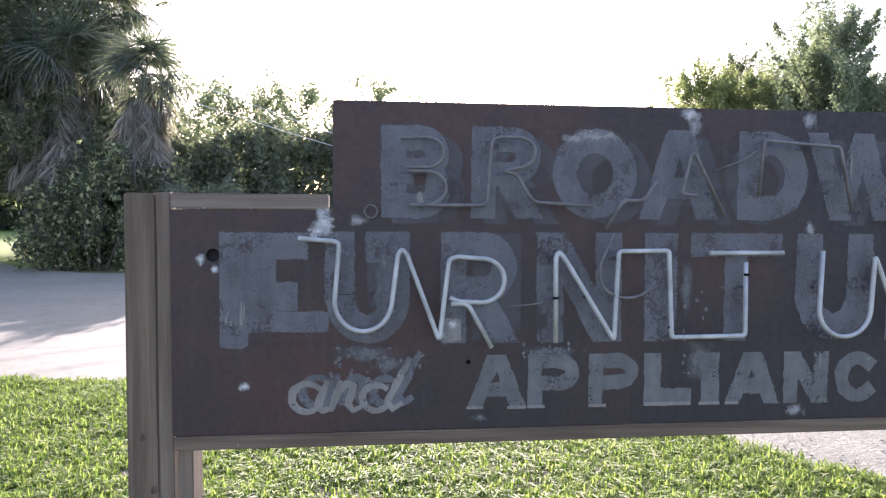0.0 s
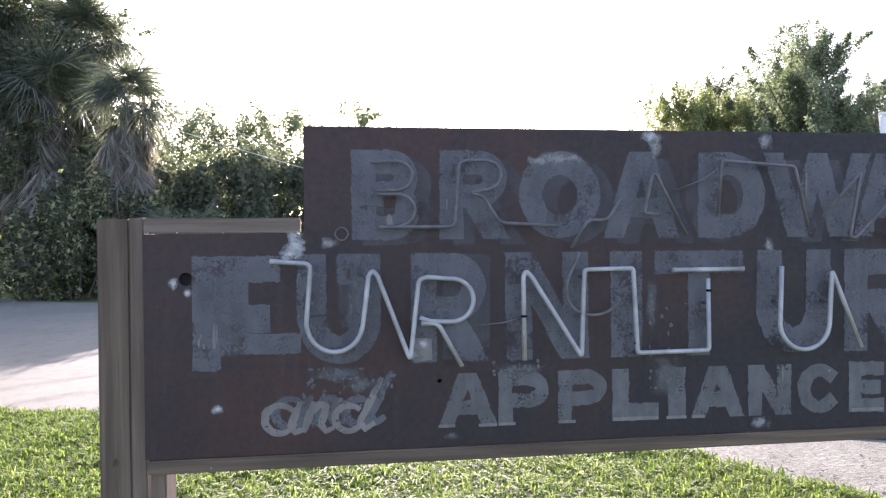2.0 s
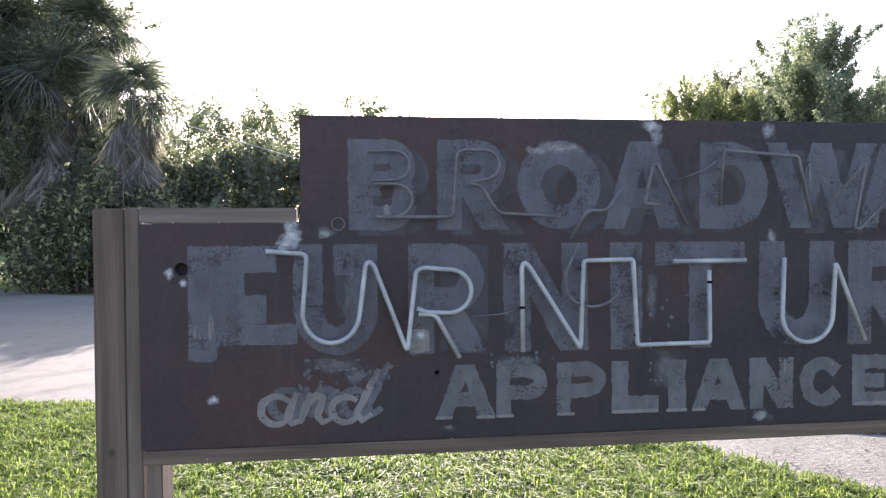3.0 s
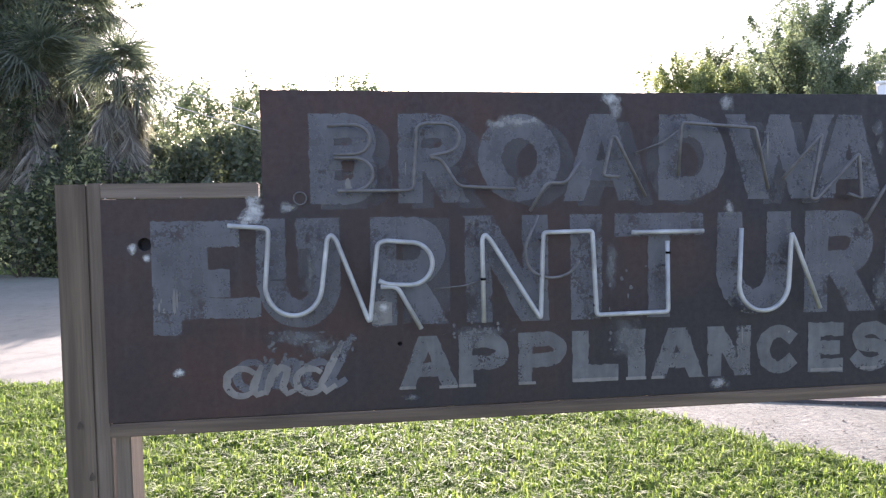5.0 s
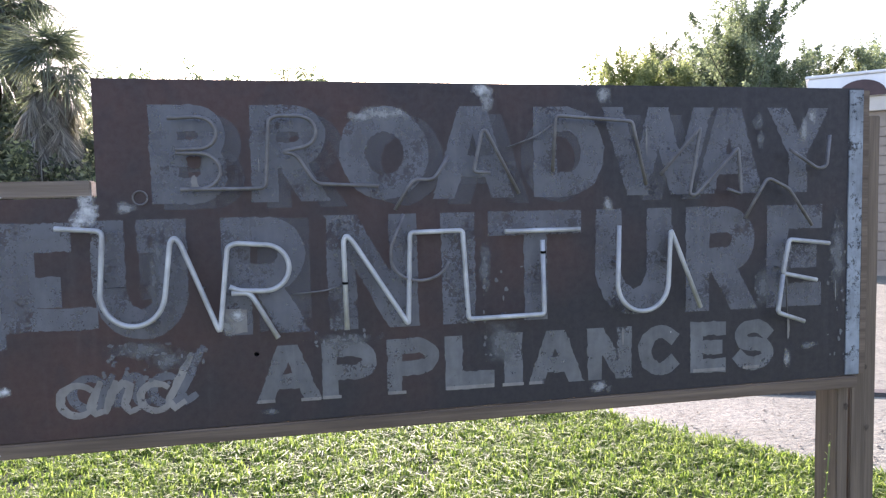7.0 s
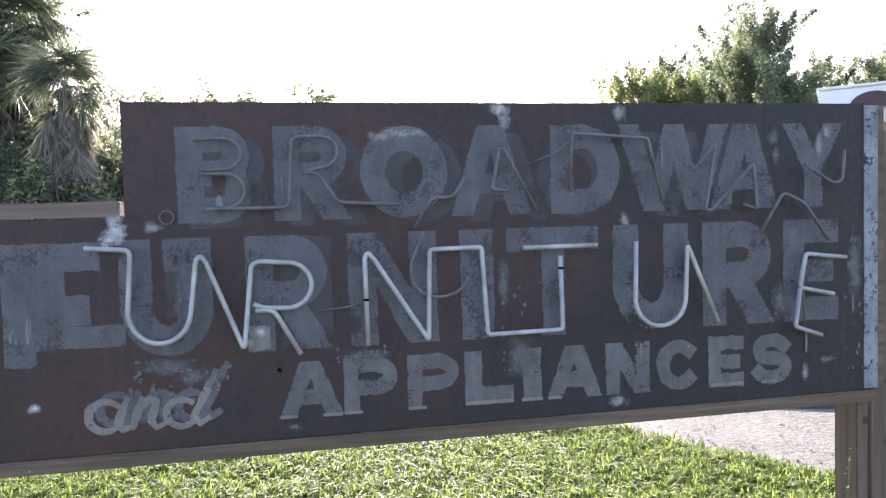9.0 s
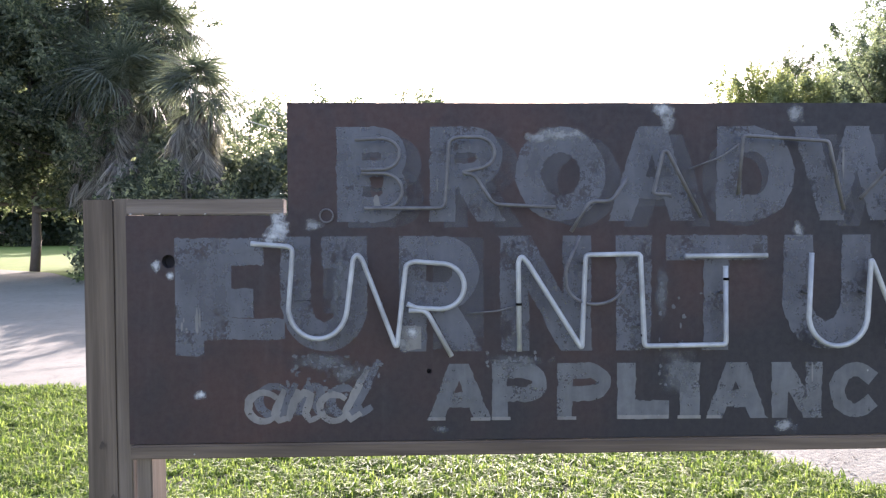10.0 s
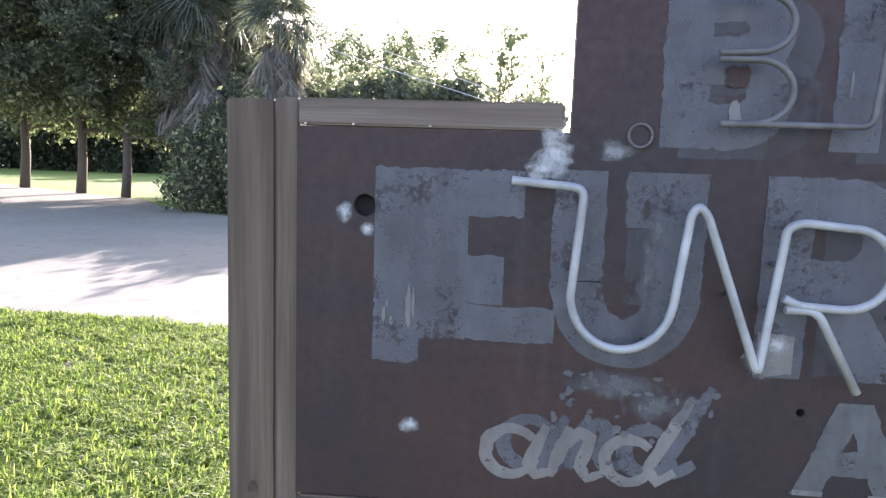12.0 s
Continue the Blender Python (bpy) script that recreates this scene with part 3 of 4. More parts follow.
script_word(0.026, 0.015, 0.019, M_GREY, -0.0003, "ghost of an older script letter ")
script_word(0, 0, 0.0165, M_SCRIPT, -0.0009, "pale brush-script letter ")

# bare patches and paint smears
for x, z, rx, rz, m in ((-0.374, 1.664, 0.030, 0.050, M_BARE), (-0.390, 1.638, 0.034, 0.020, M_BARE), (-0.672, 1.568, 0.014, 0.022, M_BARE), (-0.638, 1.546, 0.012, 0.016, M_BARE), (-0.569, 1.252, 0.021, 0.016, M_BARE),
        (0.560, 1.944, 0.034, 0.020, M_BARE), (0.572, 1.918, 0.020, 0.034, M_DUSTY), (0.884, 1.935, 0.026, 0.028, M_DUSTY), (0.895, 1.655, 0.017, 0.022, M_DUSTY), (-0.290, 1.668, 0.030, 0.018, M_DUSTY),
        (0.31, 1.885, 0.085, 0.020, M_DUSTY), (0.255, 1.880, 0.035, 0.018, M_DUSTY), (-0.075, 1.380, 0.026, 0.028, M_DUSTY), (-0.27, 1.335, 0.080, 0.026, M_FAINT), (-0.21, 1.305, 0.060, 0.030, M_FAINT), (0.20, 1.333, 0.10, 0.018, M_FAINT),
        (0.873, 1.168, 0.034, 0.020, M_DUSTY), (-0.236, 1.50, 0.016, 0.085, M_FAINT), (-0.225, 1.56, 0.014, 0.04, M_FAINT), (1.33, 1.87, 0.022, 0.024, M_FAINT), (1.34, 1.82, 0.014, 0.030, M_FAINT), (1.49, 1.245, 0.036, 0.014, M_FAINT), (0.02, 1.165, 0.025, 0.012, M_FAINT), (1.470, 1.845, 0.014, 0.040, M_DUSTY), (1.495, 1.88, 0.016, 0.026, M_DUSTY),
        (1.425, 1.215, 0.016, 0.030, M_DUSTY), (1.58, 1.50, 0.030, 0.14, M_FAINT), (1.345, 1.42, 0.030, 0.07, M_FAINT), (0.60, 1.30, 0.05, 0.08, M_FAINT), (0.56, 1.50, 0.02, 0.08, M_FAINT)):
    splash(x, z, rx, rz, m, sign)
for x, z, rx, rz in ((-0.135, 1.722, 0.009, 0.022), (-0.575, 1.433, 0.005, 0.034), (-0.568, 1.440, 0.003, 0.026), (-0.612, 1.42, 0.003, 0.014), (-0.600, 1.412, 0.003, 0.008), (-0.607, 1.437, 0.002, 0.007), (1.428, 1.30, 0.004, 0.040), (0.012, 1.765, 0.002, 0.020), (1.003, 1.82, 0.003, 0.045), (0.935, 1.30, 0.002, 0.03), (1.575, 1.40, 0.003, 0.03)):
    blotch(x, z, rx, rz, M_SCRIPT, sign, -0.0034, seed=int(x * 99))
for x0, x1, z in ((-0.012, 0.03, 1.189), (0.092, 0.140, 1.188), (0.145, 0.19, 1.189), (0.306, 0.352, 1.189), (0.455, 0.58, 1.190), (0.603, 0.66, 1.190), (0.675, 0.71, 1.190), (1.14, 1.235, 1.192), (1.29, 1.34, 1.193)):
    part("paint_line", box(x0, x1, -0.0024, -0.0020, z - 0.003, z + 0.004 + 0.02 * (x1 - x0), 0), M_SCRIPT, sign)
bare = bmesh.new()
ribbon(bare, [(-0.079, 1.391), (-0.029, 1.391)], 0.058, -0.0019 - layer(), square=0.0)
part("paint_patch", bare, M_SCRIPT, sign, "pale square patch of bared paint")
splash(-0.05, 1.405, 0.022, 0.018, M_BARE, sign)
rng = random.Random(8)
for k in range(46):
    x, z = rng.uniform(-0.36, -0.12), rng.uniform(1.25, 1.35)
    blotch(x, z, rng.uniform(0.003, 0.009), rng.uniform(0.002, 0.008), M_GREY if k % 2 else M_PALE, sign, -0.0022, "paint_fleck", k)
for k in range(60):
    x, z = rng.choice(((rng.uniform(0.09, 0.26), rng.uniform(1.30, 1.36)), (rng.uniform(0.55, 0.69), rng.uniform(1.2, 1.5)), (rng.uniform(1.54, 1.61), rng.uniform(1.2, 1.65)), (rng.uniform(1.3, 1.37), rng.uniform(1.36, 1.5))))
    blotch(x, z, rng.uniform(0.002, 0.006), rng.uniform(0.002, 0.009), M_PALE, sign, -0.0022, "paint_fleck", k)


def hole_rim(x, z, r):
    ring = [(x + (r + 0.001) * math.cos(a), -0.002, z + (r + 0.001) * math.sin(a)) for a in [2 * math.pi * i / 24 for i in range(25)]]
    return part("hole_rim", sweep(ring, 0.0022, 6), M_DULL, sign, "dull metal rim of a cable hole")


hole_rim(-0.258, 1.690, 0.0150)
blotch(-0.135, 1.772, 0.019, 0.019, M_BOARD, sign, -0.0022, "paint_patch", 5, "brown patch inside a letter")

# glass tubes
TUBE_Y = -0.035


TUBES = []


def nearest(x, z):
    """The white tube that passes nearest to a place on the board."""
    def gap(pts):
        q = Vector((x, TUBE_Y, z))
        return min((q - a - (b - a) * max(0.0, min(1.0, (q - a).dot(b - a) / ((b - a).length_squared or 1)))).length for a, b in zip(pts, pts[1:]))
    return min(TUBES, key=lambda t: gap(t[1]))[0]


def glass(points, material=M_TUBE, radius=0.0061, y=TUBE_Y, bend=0.016, label=""):
    pts = [(x, y + 0.003 * math.sin(9 * x + 5 * z), z) for x, z in points]
    tube = part("glass_tube", sweep(rounded(pts, bend), radius, 10), material, sign, label)
    if material is M_TUBE:
        TUBES.append((tube, [Vector(p) for p in pts]))
    return tube


W = "white-coated bent glass sign tube"
glass([(-0.432, 1.624), (-0.333, 1.616), (-0.345, 1.465)] + [(x, z) for x, z in arc(-0.275, 1.470, 0.070, 0.075, 190, 350, 10)] + [(-0.190, 1.586), (-0.180, 1.598), (-0.168, 1.584), (-0.087, 1.369), (-0.064, 1.572), (-0.045, 1.580), (0.012, 1.575)] + arc(0.02, 1.520, 0.056, 0.055, 80, -90, 10) + [(-0.040, 1.468), (-0.062, 1.478)], label=W)
glass([(-0.058, 1.462), (-0.016, 1.462), (0.045, 1.351)], label=W)
glass([(0.208, 1.362), (0.205, 1.578), (0.212, 1.592), (0.226, 1.578), (0.358, 1.368), (0.366, 1.594), (0.498, 1.596), (0.509, 1.374), (0.708, 1.376), (0.705, 1.566)], bend=0.010, label=W)
glass([(0.607, 1.590), (0.805, 1.591)], label=W)
glass([(0.911, 1.597), (0.908, 1.440)] + arc(0.978, 1.443, 0.070, 0.072, 185, 355, 10) + [(1.054, 1.582), (1.064, 1.560), (1.140, 1.374)], bend=0.008, label=W)
glass([(1.528, 1.533), (1.406, 1.547), (1.387, 1.455), (1.491, 1.433)], bend=0.010, label=W)
glass([(1.388, 1.452), (1.372, 1.348), (1.454, 1.320)], bend=0.010, label=W)
G = "dusty uncoated grey glass tube"
glass([(-0.184, 1.870), (-0.120, 1.873)] + arc(-0.118, 1.836, 0.040, 0.036, 80, -80, 8) + [(-0.170, 1.798)], M_DULL, 0.0046, label=G)
glass([(-0.170, 1.790), (-0.120, 1.790)] + arc(-0.118, 1.749, 0.046, 0.041, 80, -80, 8) + [(-0.171, 1.707), (0.029, 1.707), (0.040, 1.867), (0.060, 1.876), (0.110, 1.875)] + arc(0.108, 1.838, 0.040, 0.037, 80, -80, 8) + [(0.066, 1.792), (0.100, 1.786), (0.145, 1.716), (0.294, 1.708)], M_DULL, 0.0046, label=G)
glass([(0.331, 1.650), (0.376, 1.723), (0.429, 1.722), (0.467, 1.781)], M_DULL, 0.0046, label=G)
glass([(0.572, 1.737), (0.529, 1.740), (0.552, 1.840), (0.562, 1.842), (0.645, 1.684)], M_DULL, 0.0046, bend=0.008, label=G)
glass([(0.733, 1.737), (0.742, 1.878), (0.947, 1.864), (0.985, 1.70)], M_DULL, 0.0046, bend=0.010, label=G)
glass([(1.025, 1.727), (1.141, 1.850), (1.108, 1.674), (1.125, 1.672), (1.251, 1.796), (1.261, 1.672), (1.219, 1.687)], M_DULL, 0.0046, bend=0.010, label=G)
glass([(1.402, 1.791), (1.488, 1.737), (1.514, 1.744), (1.521, 1.828)], M_DULL, 0.0046, label=G)
glass([(1.270, 1.607), (1.339, 1.716), (1.403, 1.685), (1.474, 1.584)], M_DULL, 0.0046, label=G)
glass([(0.352, 1.640), (0.318, 1.560)] + arc(0.39, 1.53, 0.072, 0.055, 190, 350, 8), M_DULL, 0.004, label="thin grey loop of glass tube")
glass([(0.08, 1.452), (0.16, 1.458), (0.20, 1.470)], M_DULL, 0.002, y=-0.02, label="loose grey wire")
glass([(0.62, 1.80), (0.70, 1.83), (0.74, 1.86)], M_DULL, 0.002, y=-0.02, label="loose grey wire")
glass([(1.405, 1.54), (1.412, 1.34)], M_DULL, 0.002, y=-0.02, label="loose grey wire")
for x, z in ((-0.345, 1.50), (-0.238, 1.402), (-0.125, 1.475), (0.2068, 1.47), (0.3655, 1.575), (0.505, 1.42), (0.605, 1.376), (0.707, 1.50), (0.909, 1.50), (1.05, 1.50), (1.385, 1.47), (0.68, 1.591), (-0.07, 1.52), (0.29, 1.475)):
    part("tube_support", sweep([(x, 0.0, z), (x, TUBE_Y + 0.006, z)], 0.0035, 6), M_DULL, nearest(x, z), "small glass standoff")
for x, z in ((0.2067, 1.476), (0.3655, 1.573), (0.706, 1.535), (0.5075, 1.40)):
    part("tube_clip", sweep([(x, TUBE_Y, z - 0.003), (x, TUBE_Y, z + 0.003)], 0.0072, 8), M_DARK, nearest(x, z), "dark wire clip")

# timber: posts, rail and beam
beam = box(LEFT + 0.003, 1.652, -0.006, 0.030, 1.094, 1.1285, 0.004, 0.0012)
for v in beam.verts:
    v.co.z += RISE * (v.co.x - LEFT) / (RIGHT - LEFT)
beam_part = part("beam", beam, M_BEAM, sign, "damp brown timber beam under the board")
rail = part("rail", box(LEFT + 0.003, -0.362, -0.004, 0.034, 1.694, 1.732, 0.003, 0.0008), M_RAIL, sign, "grey weathered timber rail")
POSTS = []
for x0, x1, y0, y1, z1, m in ((-0.864, -0.787, 0.028, 0.105, 1.732, M_POST), (-0.784, -0.747, 0.020, 0.109, 1.734, M_STUD), (-0.741, -0.703, 0.024, 0.113, 1.090, M_STUD),
                              (1.612, 1.650, 0.026, 0.115, 1.108, M_POST), (1.662, 1.744, 0.032, 0.112, 1.890, M_POST)):
    POSTS.append(part("post", box(x0, x1, y0, y1, -0.3, z1, 0.003, 0.0012), m, sign, "grey weathered timber post"))
part("backing_strip", box(1.6595, 1.682, 0.003, 0.029, 1.151, 1.956, 0.002, 0.001), M_BEAM, sign, "dark narrow wood strip along the board's edge")
for x, z in ((-0.824, 1.120), (-0.80, 0.985), (1.64, 1.05), (1.705, 1.16), (1.715, 0.98)):
    y = 0.0268 if x < 0 else 0.0250 if x < 1.655 else 0.0308
    blotch(x, z, 0.008, 0.012, M_KNOT, POSTS[0] if x < 0 else POSTS[3] if x < 1.655 else POSTS[4], y, "knot", int(x * 10), "dark wood knot")
for x, z in ((-0.73, 1.695), (-0.66, 1.6955), (-0.585, 1.1075), (-0.55, 1.6955)):
    part("nail", sweep([(x, -0.0085, z), (x, 0.02, z)], 0.0018, 8), M_STEEL, rail if z > 1.5 else beam_part, "bright nail head")

# ---- behind the sign ----
# made-up low bar that draws the dark band across the sand
timber = part("dark_sand_band", box(0, 6.0, -0.07, 0.07, -0.05, 0.03, 0.014, 0.02), M_DARK_BAND)
timber.matrix_world = pose(3.0, 3.78, 0, 0, 0, -19)
tagged(timber, "low dark bar added in place of a dark band on the sand", "timber")


def weed(x, y, h):
    stem = empty("weed", pose(x, y, 0))
    tagged(stem, "thin green weed stalk beside the post", "weed")
    pts = [(0.016 * math.sin(7 * t) - 0.03 * t, 0.0, h * t) for t in [i / 12 for i in range(13)]]
    part("stem", sweep(pts, 0.0022, 5), M_WEED, stem)
    r = np.random.default_rng(3)
    c = np.array([pts[int(i)] for i in r.integers(5, 13, 80)]) + r.normal(0, 0.004, (80, 3)) + np.outer(r.uniform(-0.04, 0.04, 80), (0, 0, 1))
    quads("leaf", leaf_quads(c, 0.011, r, -0.6), M_WEED, stem)


weed(1.545, -0.05, 0.98)


def cloud(rng, centre, radii, n):
    p = rng.normal(size=(n, 3))
    p /= np.linalg.norm(p, axis=1, keepdims=True)
    return np.array(centre) + p * np.array(radii) * rng.uniform(0.35, 1.0, (n, 1)) ** 0.6


def tree(x, y, height, spread, seed, leaves, size, material=None, low=0.25, label="", name="tree", lift=0.55, wide=0.5):
    """Tapered trunk, limbs, twigs, and leaves set along the twigs, so that the crown has spiky tips and gaps.
    lift: how steeply limbs and twigs rise; wide: the height at which the crown is widest."""
    rng, r = np.random.default_rng(seed), random.Random(seed)
    t = empty(name, pose(x, y, 0))
    tagged(t, label, "tree", "trees in the distance")
    bend = r.uniform(-0.3, 0.3)
    axis = [Vector((bend * (k / 8) ** 2 * 2, 0.2 * math.sin(k), height * 0.88 * k / 8)) for k in range(9)]
    part("trunk", sweep(axis, [0.016 * height * (1 - k / 9.0) + 0.01 for k in range(9)], 8), M_BARK, t)
    limbs, twigs, spots = 22, 9, []
    for k in range(limbs):
        f = low + (0.98 - low) * k / limbs
        start = axis[0].lerp(axis[-1], f)
        a = k * 2.4 + r.uniform(-0.5, 0.5)
        full = 1 - min(1.0, abs(f - wide) / (1.02 - wide if f > wide else wide)) ** 1.6
        reach = spread * (0.25 + 0.75 * full) * r.uniform(0.6, 1.1)
        out = Vector((math.cos(a), math.sin(a), 0))
        end = start + out * reach + Vector((0, 0, reach * lift * r.uniform(0.4, 1.3) + 0.05 * height * f))
        mid = start.lerp(end, 0.5) - Vector((0, 0, 0.06 * reach))
        part("limb", sweep([start, mid, end], [0.007 * height * (1.1 - f) + 0.01, 0.004 * height * (1.1 - f) + 0.008, 0.008], 6), M_BARK, t)
        for n in range(twigs):
            u = r.uniform(0.25, 1.0)
            root = start.lerp(mid, u * 2) if u < 0.5 else mid.lerp(end, u * 2 - 1)
            way = (out * r.uniform(0.0, 0.9) + Vector((r.gauss(0, 0.6), r.gauss(0, 0.6), lift + r.uniform(-0.3, 0.7)))).normalized()
            spots.append((root, way, spread * r.uniform(0.16, 0.36)))
    spots += [(axis[-1], Vector((r.gauss(0, 0.3), r.gauss(0, 0.3), 1)).normalized(), spread * 0.45) for _ in range(5)]
    per = max(4, leaves // len(spots))
    cs = []
    for root, way, ln in spots:
        u = rng.uniform(0, 1, (per, 1))
        cs.append(np.array(root) + u * ln * np.array(way) * 1.5 + rng.normal(size=(per, 3)) * ln * 0.24 * (1.15 - u))
    quads("crown", leaf_quads(np.concatenate(cs), size, rng), material or M_LEAF_A, t)
    return t


def bush(x, y, rx, ry, h, seed, leaves, size, material, label):
    rng, r = np.random.default_rng(seed), random.Random(seed)
    t = empty("bush", pose(x, y, 0))
    tagged(t, label, "bush", "bushes across the road")
    cs = []
    for k in range(40):
        a, d, z = r.uniform(0, 6.28), r.uniform(0, 1) ** 0.5, r.uniform(0.05, 0.95)
        d *= (1 - 0.35 * z)
        p = Vector((math.cos(a) * d * rx, math.sin(a) * d * ry, z * h))
        if k < 9:
            part("branch", sweep([(p.x * 0.3, p.y * 0.3, 0), (p.x * 0.7, p.y * 0.7, p.z * 0.6), p], [0.03, 0.02, 0.006], 5), M_BARK, t)
        cs.append(np.array(p) + rng.normal(size=(leaves // 40, 3)) * np.array([rx * 0.12, ry * 0.12, h * 0.065]))
    for k in range(14):
        a, d, top = r.uniform(0, 6.28), r.uniform(0.2, 0.95), h * r.uniform(0.7, 1.05)
        foot = np.array([math.cos(a) * d * rx, math.sin(a) * d * ry, 0.2 * h])
        t_along = rng.uniform(0, 1, (leaves // 60, 1))
        cs.append(foot + t_along * np.array([r.uniform(-0.3, 0.3), 0.0, top - 0.2 * h]) + rng.normal(0, 0.07, (leaves // 60, 3)) * (1.2 - t_along))
    c = np.concatenate(cs)
    c[:, 2] = np.abs(c[:, 2])
    quads("foliage", leaf_quads(c, size, rng, 0.5), material, t)
    return t


def frond_mesh(name, green, seed):
    """A fan-shaped frond: a stalk and folded, drooping leaflets."""
    r = random.Random(seed)
    bm = bmesh.new()
    stalk, n = 0.75, 30 if green else 36
    fan, thick = (125, 0.017) if green else (34, 0.012)
    def strip(pts, w):
        side = Vector((pts[-1] - pts[0]).cross(Vector((0, 0, 1)))).normalized()
        rows = []
        for i, p in enumerate(pts):
            k = w * (1 - (i / (len(pts) - 1)) ** 2 * 0.85)
            rows.append((bm.verts.new(p - side * k), bm.verts.new(p + side * k)))
        for (a, b), (c, d) in zip(rows, rows[1:]):
            bm.faces.new((a, b, d, c))
    strip([Vector((0, 0, 0)), Vector((stalk * 0.5, 0, 0.03)), Vector((stalk, 0, 0))], 0.018)
    for i in range(n):
        a = radians(-fan + 2 * fan * i / (n - 1)) + r.uniform(-0.03, 0.03)
        ln = 0.95 * (0.65 + 0.35 * math.cos(a * 0.6)) * r.uniform(0.6, 1.1)
        d = Vector((math.cos(a), math.sin(a), 0))
        droop = r.uniform(0.35, 1.0) if green else r.uniform(0.3, 0.8)
        strip([Vector((stalk, 0, 0)) + d * ln * t + Vector((0, 0, -droop * ln * t * t)) for t in (0.0, 0.4, 0.75, 1.0)], thick)
    me = bpy.data.meshes.new(name)
    bm.to_mesh(me)
    bm.free()
    return me


FRONDS = [frond_mesh("frond", True, k) for k in range(3)]
DEADS = [frond_mesh("dead_frond", False, k + 9) for k in range(3)]


def palm(x, y, height, seed, greens=34, deads=46, size=1.0, skirt=2.4, lean=0.0, least=-40, label="tall fan palm with a thick skirt of dead hanging fronds"):
    r = random.Random(seed)
    t = empty("palm_tree", pose(x, y, 0))
    tagged(t, label, "palm", "palms across the road")
    part("trunk", sweep([(0.06 * math.sin(k) + lean * (k / 10) ** 1.5, 0, height * k / 10) for k in range(11)], [min(0.21, 0.06 * height) + 0.02 * (k % 2) for k in range(11)], 10), M_BARK, t)
    for k in range(greens):
        a, e = k * 2.4 + r.uniform(-0.2, 0.2), r.uniform(least, 80)
        ob = hang("frond", FRONDS[k % 3], M_FROND, t)
        ob.matrix_local = pose(lean, 0, height + r.uniform(-0.2, 0.3)) @ Matrix.Rotation(a, 4, "Z") @ Matrix.Rotation(-radians(e), 4, "Y") @ Matrix.Rotation(r.uniform(-0.6, 0.6), 4, "X") @ Matrix.Scale(size * r.uniform(0.65, 1.2), 4)
    for k in range(deads):
        a, e = k * 2.4 + r.uniform(-0.3, 0.3), r.uniform(-89, -48)
        ob = hang("dead_frond", DEADS[k % 3], M_DEAD, t, "dry grey-brown hanging frond")
        down = skirt * r.random() ** 1.4 - 0.1
        ob.matrix_local = pose(lean * (1 - down / height) ** 1.5, 0, height - down) @ Matrix.Rotation(a, 4, "Z") @ Matrix.Rotation(-radians(e), 4, "Y") @ Matrix.Rotation(r.uniform(-0.8, 0.8), 4, "X") @ Matrix.Scale(size * r.uniform(0.8, 1.15), 4)
    return t


# left side of the road
palm(-7.8, 20.4, 5.9, 1, 52, 230, size=1.08, skirt=2.1, least=-22)
palm(-10.7, 21.7, 6.4, 2, 50, 210, size=1.22, skirt=2.8, least=-22)
palm(-10.3, 23.7, 8.8, 4, 60, 110, size=1.2, skirt=2.8, least=-22)
palm(-13.0, 24.6, 9.0, 5, 60, 110, size=1.3, skirt=2.8, least=-22)
palm(-12.3, 23.0, 6.9, 6, 60, 150, size=1.3, skirt=3.2, least=-22)
for x, y, h in ((-6.1, 18.6, 1.85), (-5.2, 18.9, 1.8)):
    palm(x, y, h, int(-x * 7), 9, 0, size=0.62, least=35, label="small green palmetto with upright fronds")
L = "leafy roadside bush with sunlit flecks painted as scattered pale leaves"
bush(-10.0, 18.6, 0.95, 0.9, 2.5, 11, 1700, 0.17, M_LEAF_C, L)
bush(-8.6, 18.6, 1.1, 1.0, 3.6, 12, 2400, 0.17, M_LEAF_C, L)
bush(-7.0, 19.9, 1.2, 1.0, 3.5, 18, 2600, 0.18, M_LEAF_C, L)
bush(-9.8, 21.0, 1.7, 0.9, 4.2, 13, 9000, 0.18, M_LEAF_E, "roadside bush with shade put into its dark green leaf colour")
D = "roadside bush with shade put into its dark green leaf colour"
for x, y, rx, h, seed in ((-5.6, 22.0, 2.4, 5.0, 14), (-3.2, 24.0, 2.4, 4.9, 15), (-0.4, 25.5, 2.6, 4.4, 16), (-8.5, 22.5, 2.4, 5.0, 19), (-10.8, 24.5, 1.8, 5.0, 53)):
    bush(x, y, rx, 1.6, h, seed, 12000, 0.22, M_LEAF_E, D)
# deep wood beyond the verge, its shade painted into the leaf colour
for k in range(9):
    bush(-19.0 - 7.0 * k, 60 + 1.5 * (k % 3), 5.2, 2.0, 7.0 + 0.8 * (k % 2), 60 + k, 11000, 0.5, M_LEAF_D, "woodland edge beyond the verge, its deep shade put into dark leaves")
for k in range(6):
    bush(-21.0 - 10.0 * k, 74, 7.5, 2.0, 9.5, 80 + k, 10000, 0.8, M_LEAF_D, "woodland edge beyond the verge, its deep shade put into dark leaves")
T = "broad-leaved tree with an uneven green crown"
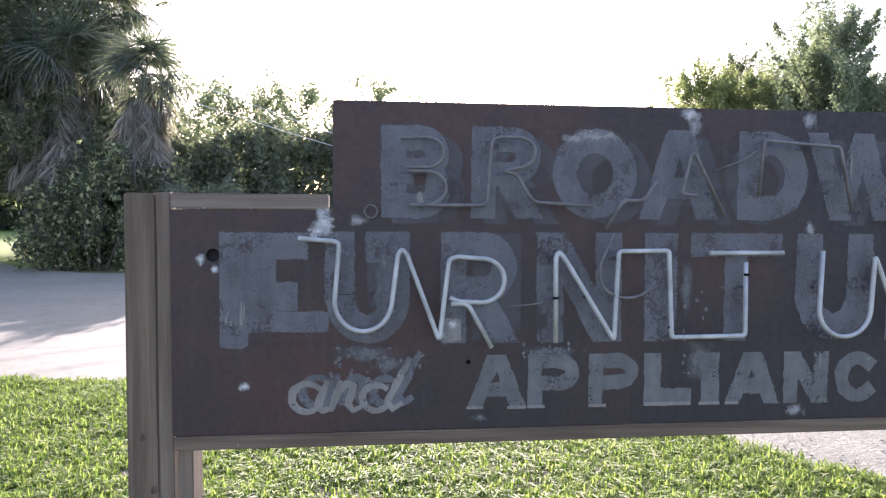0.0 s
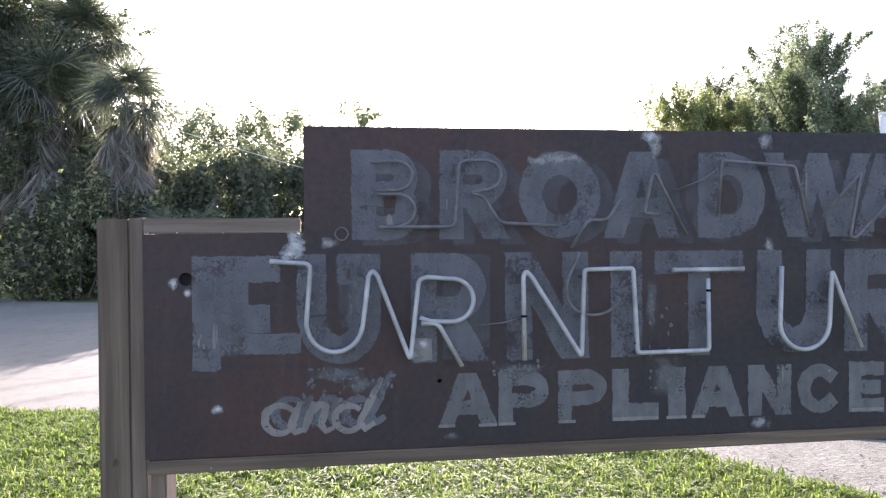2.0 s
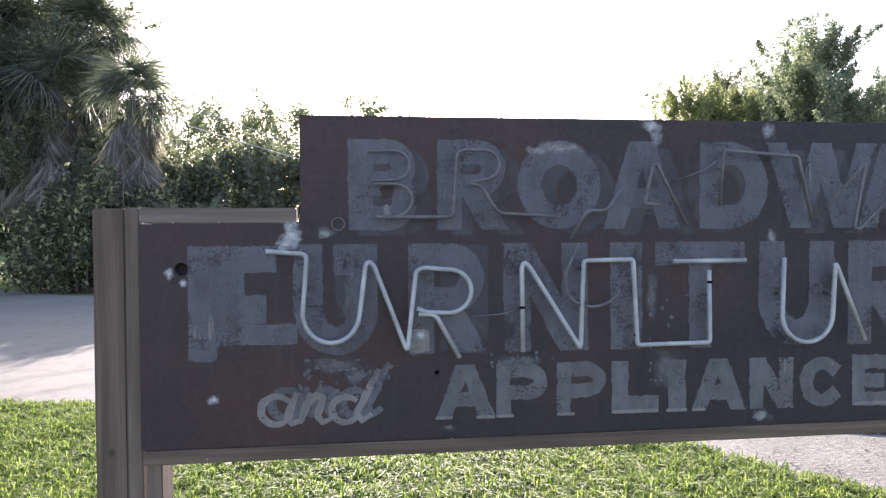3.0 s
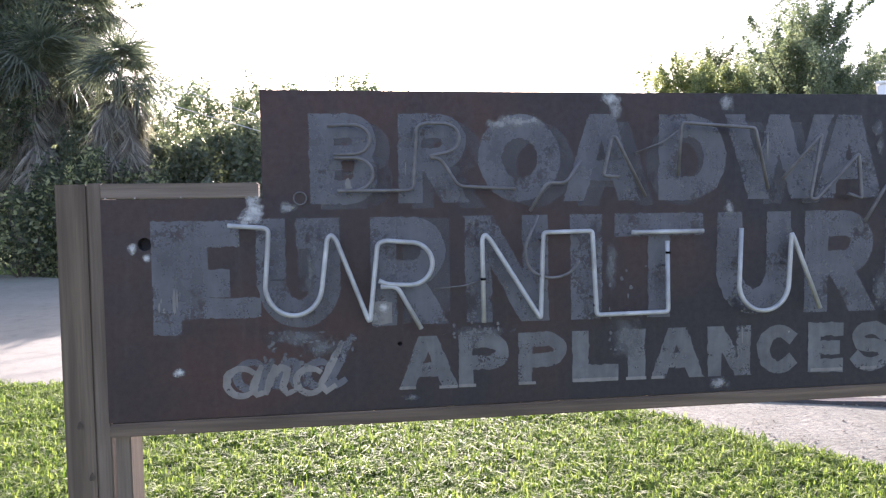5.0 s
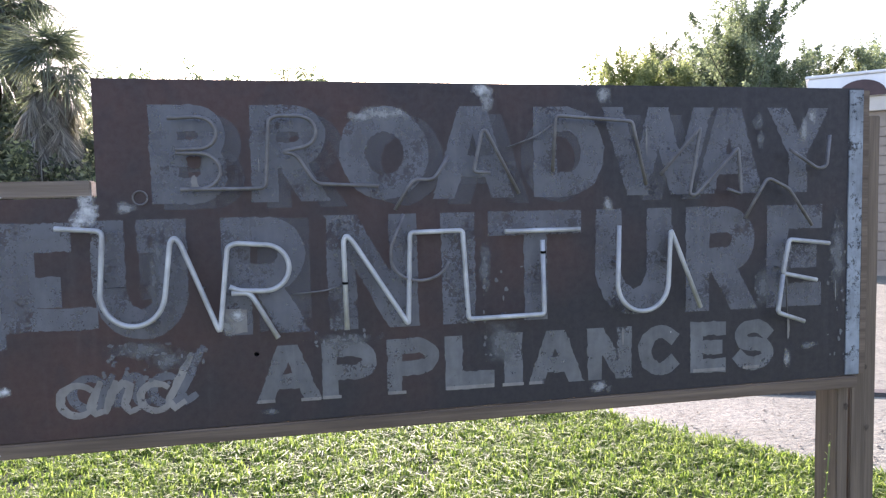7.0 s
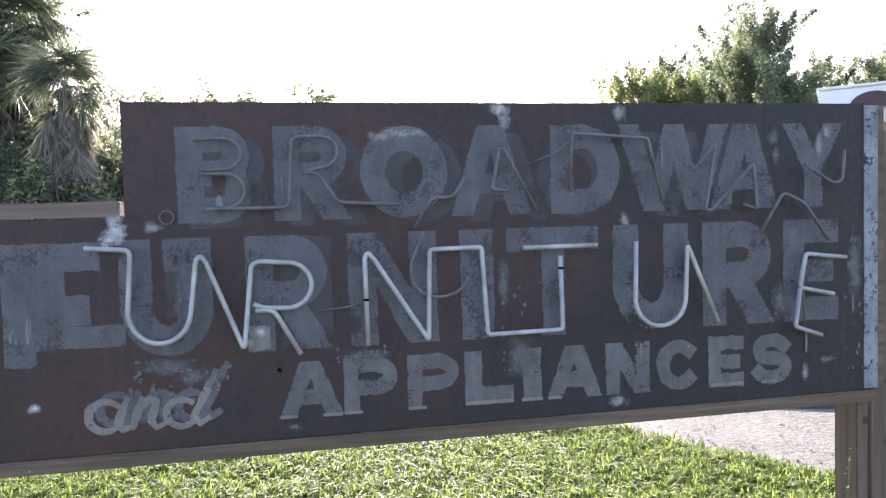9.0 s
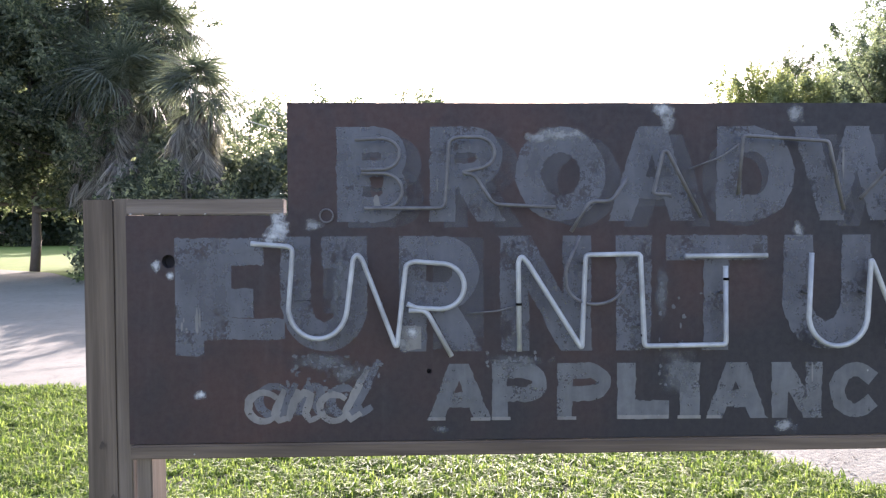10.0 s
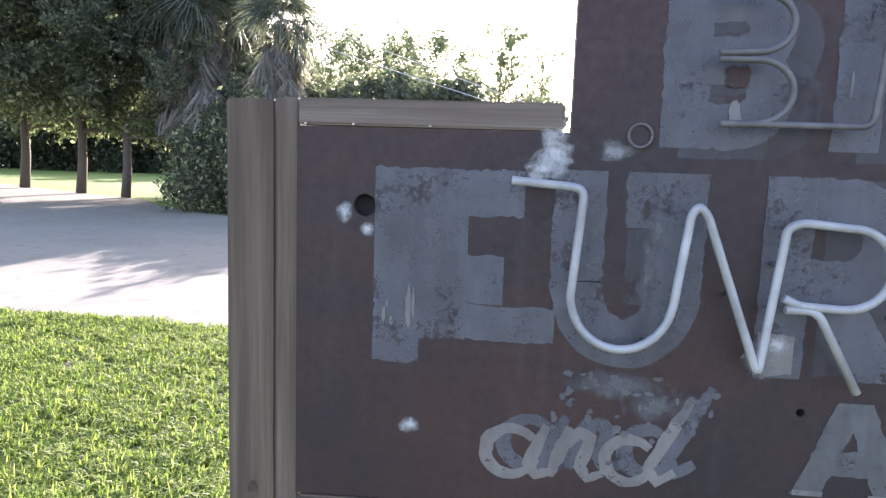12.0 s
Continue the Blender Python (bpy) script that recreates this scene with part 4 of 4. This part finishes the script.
for x, y, h, s, seed, n, size, m in ((-12.6, 23.5, 12.5, 4.2, 21, 40000, 0.16, M_LEAF_B), (-26.0, 20.5, 14, 9.0, 22, 40000, 0.24, M_LEAF_B), (-18.4, 25.9, 12.5, 5.6, 23, 60000, 0.26, M_LEAF_B), (-23.0, 28.6, 13.5, 6.0, 25, 46000, 0.30, M_LEAF_B), (-15.4, 24.2, 11.0, 3.8, 29, 36000, 0.22, M_LEAF_B), (-44, 52, 15, 7.5, 93, 12000, 0.45, M_LEAF_B)):
    tree(x, y, h, s, seed, n, size, m, 0.24, T, lift=0.2)
for x, y, h, s, seed, n in ((-12.0, 41, 9.8, 3.8, 26, 16000), (-8.6, 40, 9.0, 3.4, 27, 15000), (-5.4, 41, 10.0, 3.4, 28, 15000), (-1.2, 42, 10.6, 3.2, 29, 14000), (1.6, 46, 10.0, 2.4, 30, 6000), (7.5, 50, 9.6, 2.4, 31, 3500), (11.6, 48, 10.6, 2.4, 32, 4500)):
    tree(x, y, h, s, seed, n, 0.17, M_LEAF_A, 0.3, "slender far tree with a thin feathery crown", lift=0.6, wide=0.6)
for x, y, h, s, seed, n, m, label in (
        (21.8, 30.1, 11.0, 4.2, 35, 76000, M_LEAF_A, "tall bluish-green tree with upright spiky branch tips"), (24.3, 31.6, 8.9, 3.6, 36, 50000, M_LEAF_A, "tall bluish-green tree with upright spiky branch tips"),
        (16.5, 32.3, 9.4, 2.7, 33, 30000, M_LEAF_F, "yellow-green sunlit young tree"), (18.9, 32.5, 8.8, 2.7, 57, 26000, M_LEAF_F, "yellow-green sunlit young tree"),
        (23.6, 42.6, 12.6, 3.6, 34, 32000, M_LEAF_B, "dark bluish-green tree with a rounded crown"), (28.0, 33.0, 9.2, 3.4, 37, 30000, M_LEAF_B, "dark green tree with a low crown"),
        (31.4, 32.4, 10.4, 3.0, 38, 24000, M_LEAF_A, "slender far tree with a thin feathery crown"), (22.8, 35.0, 9.9, 3.8, 40, 36000, M_LEAF_A, "tall bluish-green tree with upright spiky branch tips"), (36.0, 34.0, 11.0, 3.4, 39, 18000, M_LEAF_B, "dark green tree with a low crown")):
    tree(x, y, h, s, seed, n, 0.15, m, 0.2, label, lift=0.95, wide=0.42)


# overhead wires
for x0, z0, x1, z1 in ((-6.5, 5.75, 3.0, 2.55), (-6.5, 5.15, 3.0, 2.40)):
    pts = [(x0 + (x1 - x0) * t, 19.0, z0 + (z1 - z0) * t - 0.05 * 4 * t * (1 - t)) for t in [i / 12 for i in range(13)]]
    tagged(part("power_line", sweep(pts, 0.010, 5), M_WIRE), "thin pale overhead cable catching the sun", "cable", "overhead cables")


def outbuilding(x, y):
    """Pale single-storey building: tan board siding, cream band, white fascia with a dark arch."""
    t = empty("outbuilding", pose(x, y, 0.11, 0, 0, -40))
    tagged(t, "pale tan boarded building with a white fascia and maroon arch", "building")
    wall = part("wall", box(0.06, 9.0, 0.06, 7.0, -0.3, 3.355, 0.0), M_SIDING, t)
    for k in range(16):
        part("siding_board", box(0.03, 9.0, 0.0, 0.05, 0.02 + 0.2 * k - (0.2 if k == 0 else 0), 0.21 + 0.2 * k, 0.006), M_SIDING, wall)
    part("band", box(0.0, 9.02, -0.05, 7.0, 3.36, 3.66, 0.01), M_CREAM, t, "cream trim band")
    part("fascia", box(-0.06, 9.06, -0.10, 7.1, 3.665, 4.13, 0.03), M_WHITE, t, "bluish-white metal fascia")
    part("roof", box(-0.10, 9.1, -0.14, 7.14, 4.132, 4.19, 0.015), M_WHITE, t, "white roof edge")
    bm = bmesh.new()
    ring = [(0.95 + 0.45 * c, -0.125, 3.675 + 0.34 * s) for c, s in arc(0, 0, 1, 1, 0, 180, 24)]
    bm.faces.new([bm.verts.new(p) for p in ring])
    g = bmesh.ops.extrude_face_region(bm, geom=bm.faces[:])
    bmesh.ops.translate(bm, vec=(0, 0.022, 0), verts=[v for v in g["geom"] if isinstance(v, bmesh.types.BMVert)])
    bmesh.ops.recalc_face_normals(bm, faces=bm.faces)
    part("arch", bm, M_MAROON, t, "dark maroon arch")
    return t


outbuilding(10.7, 11.5)
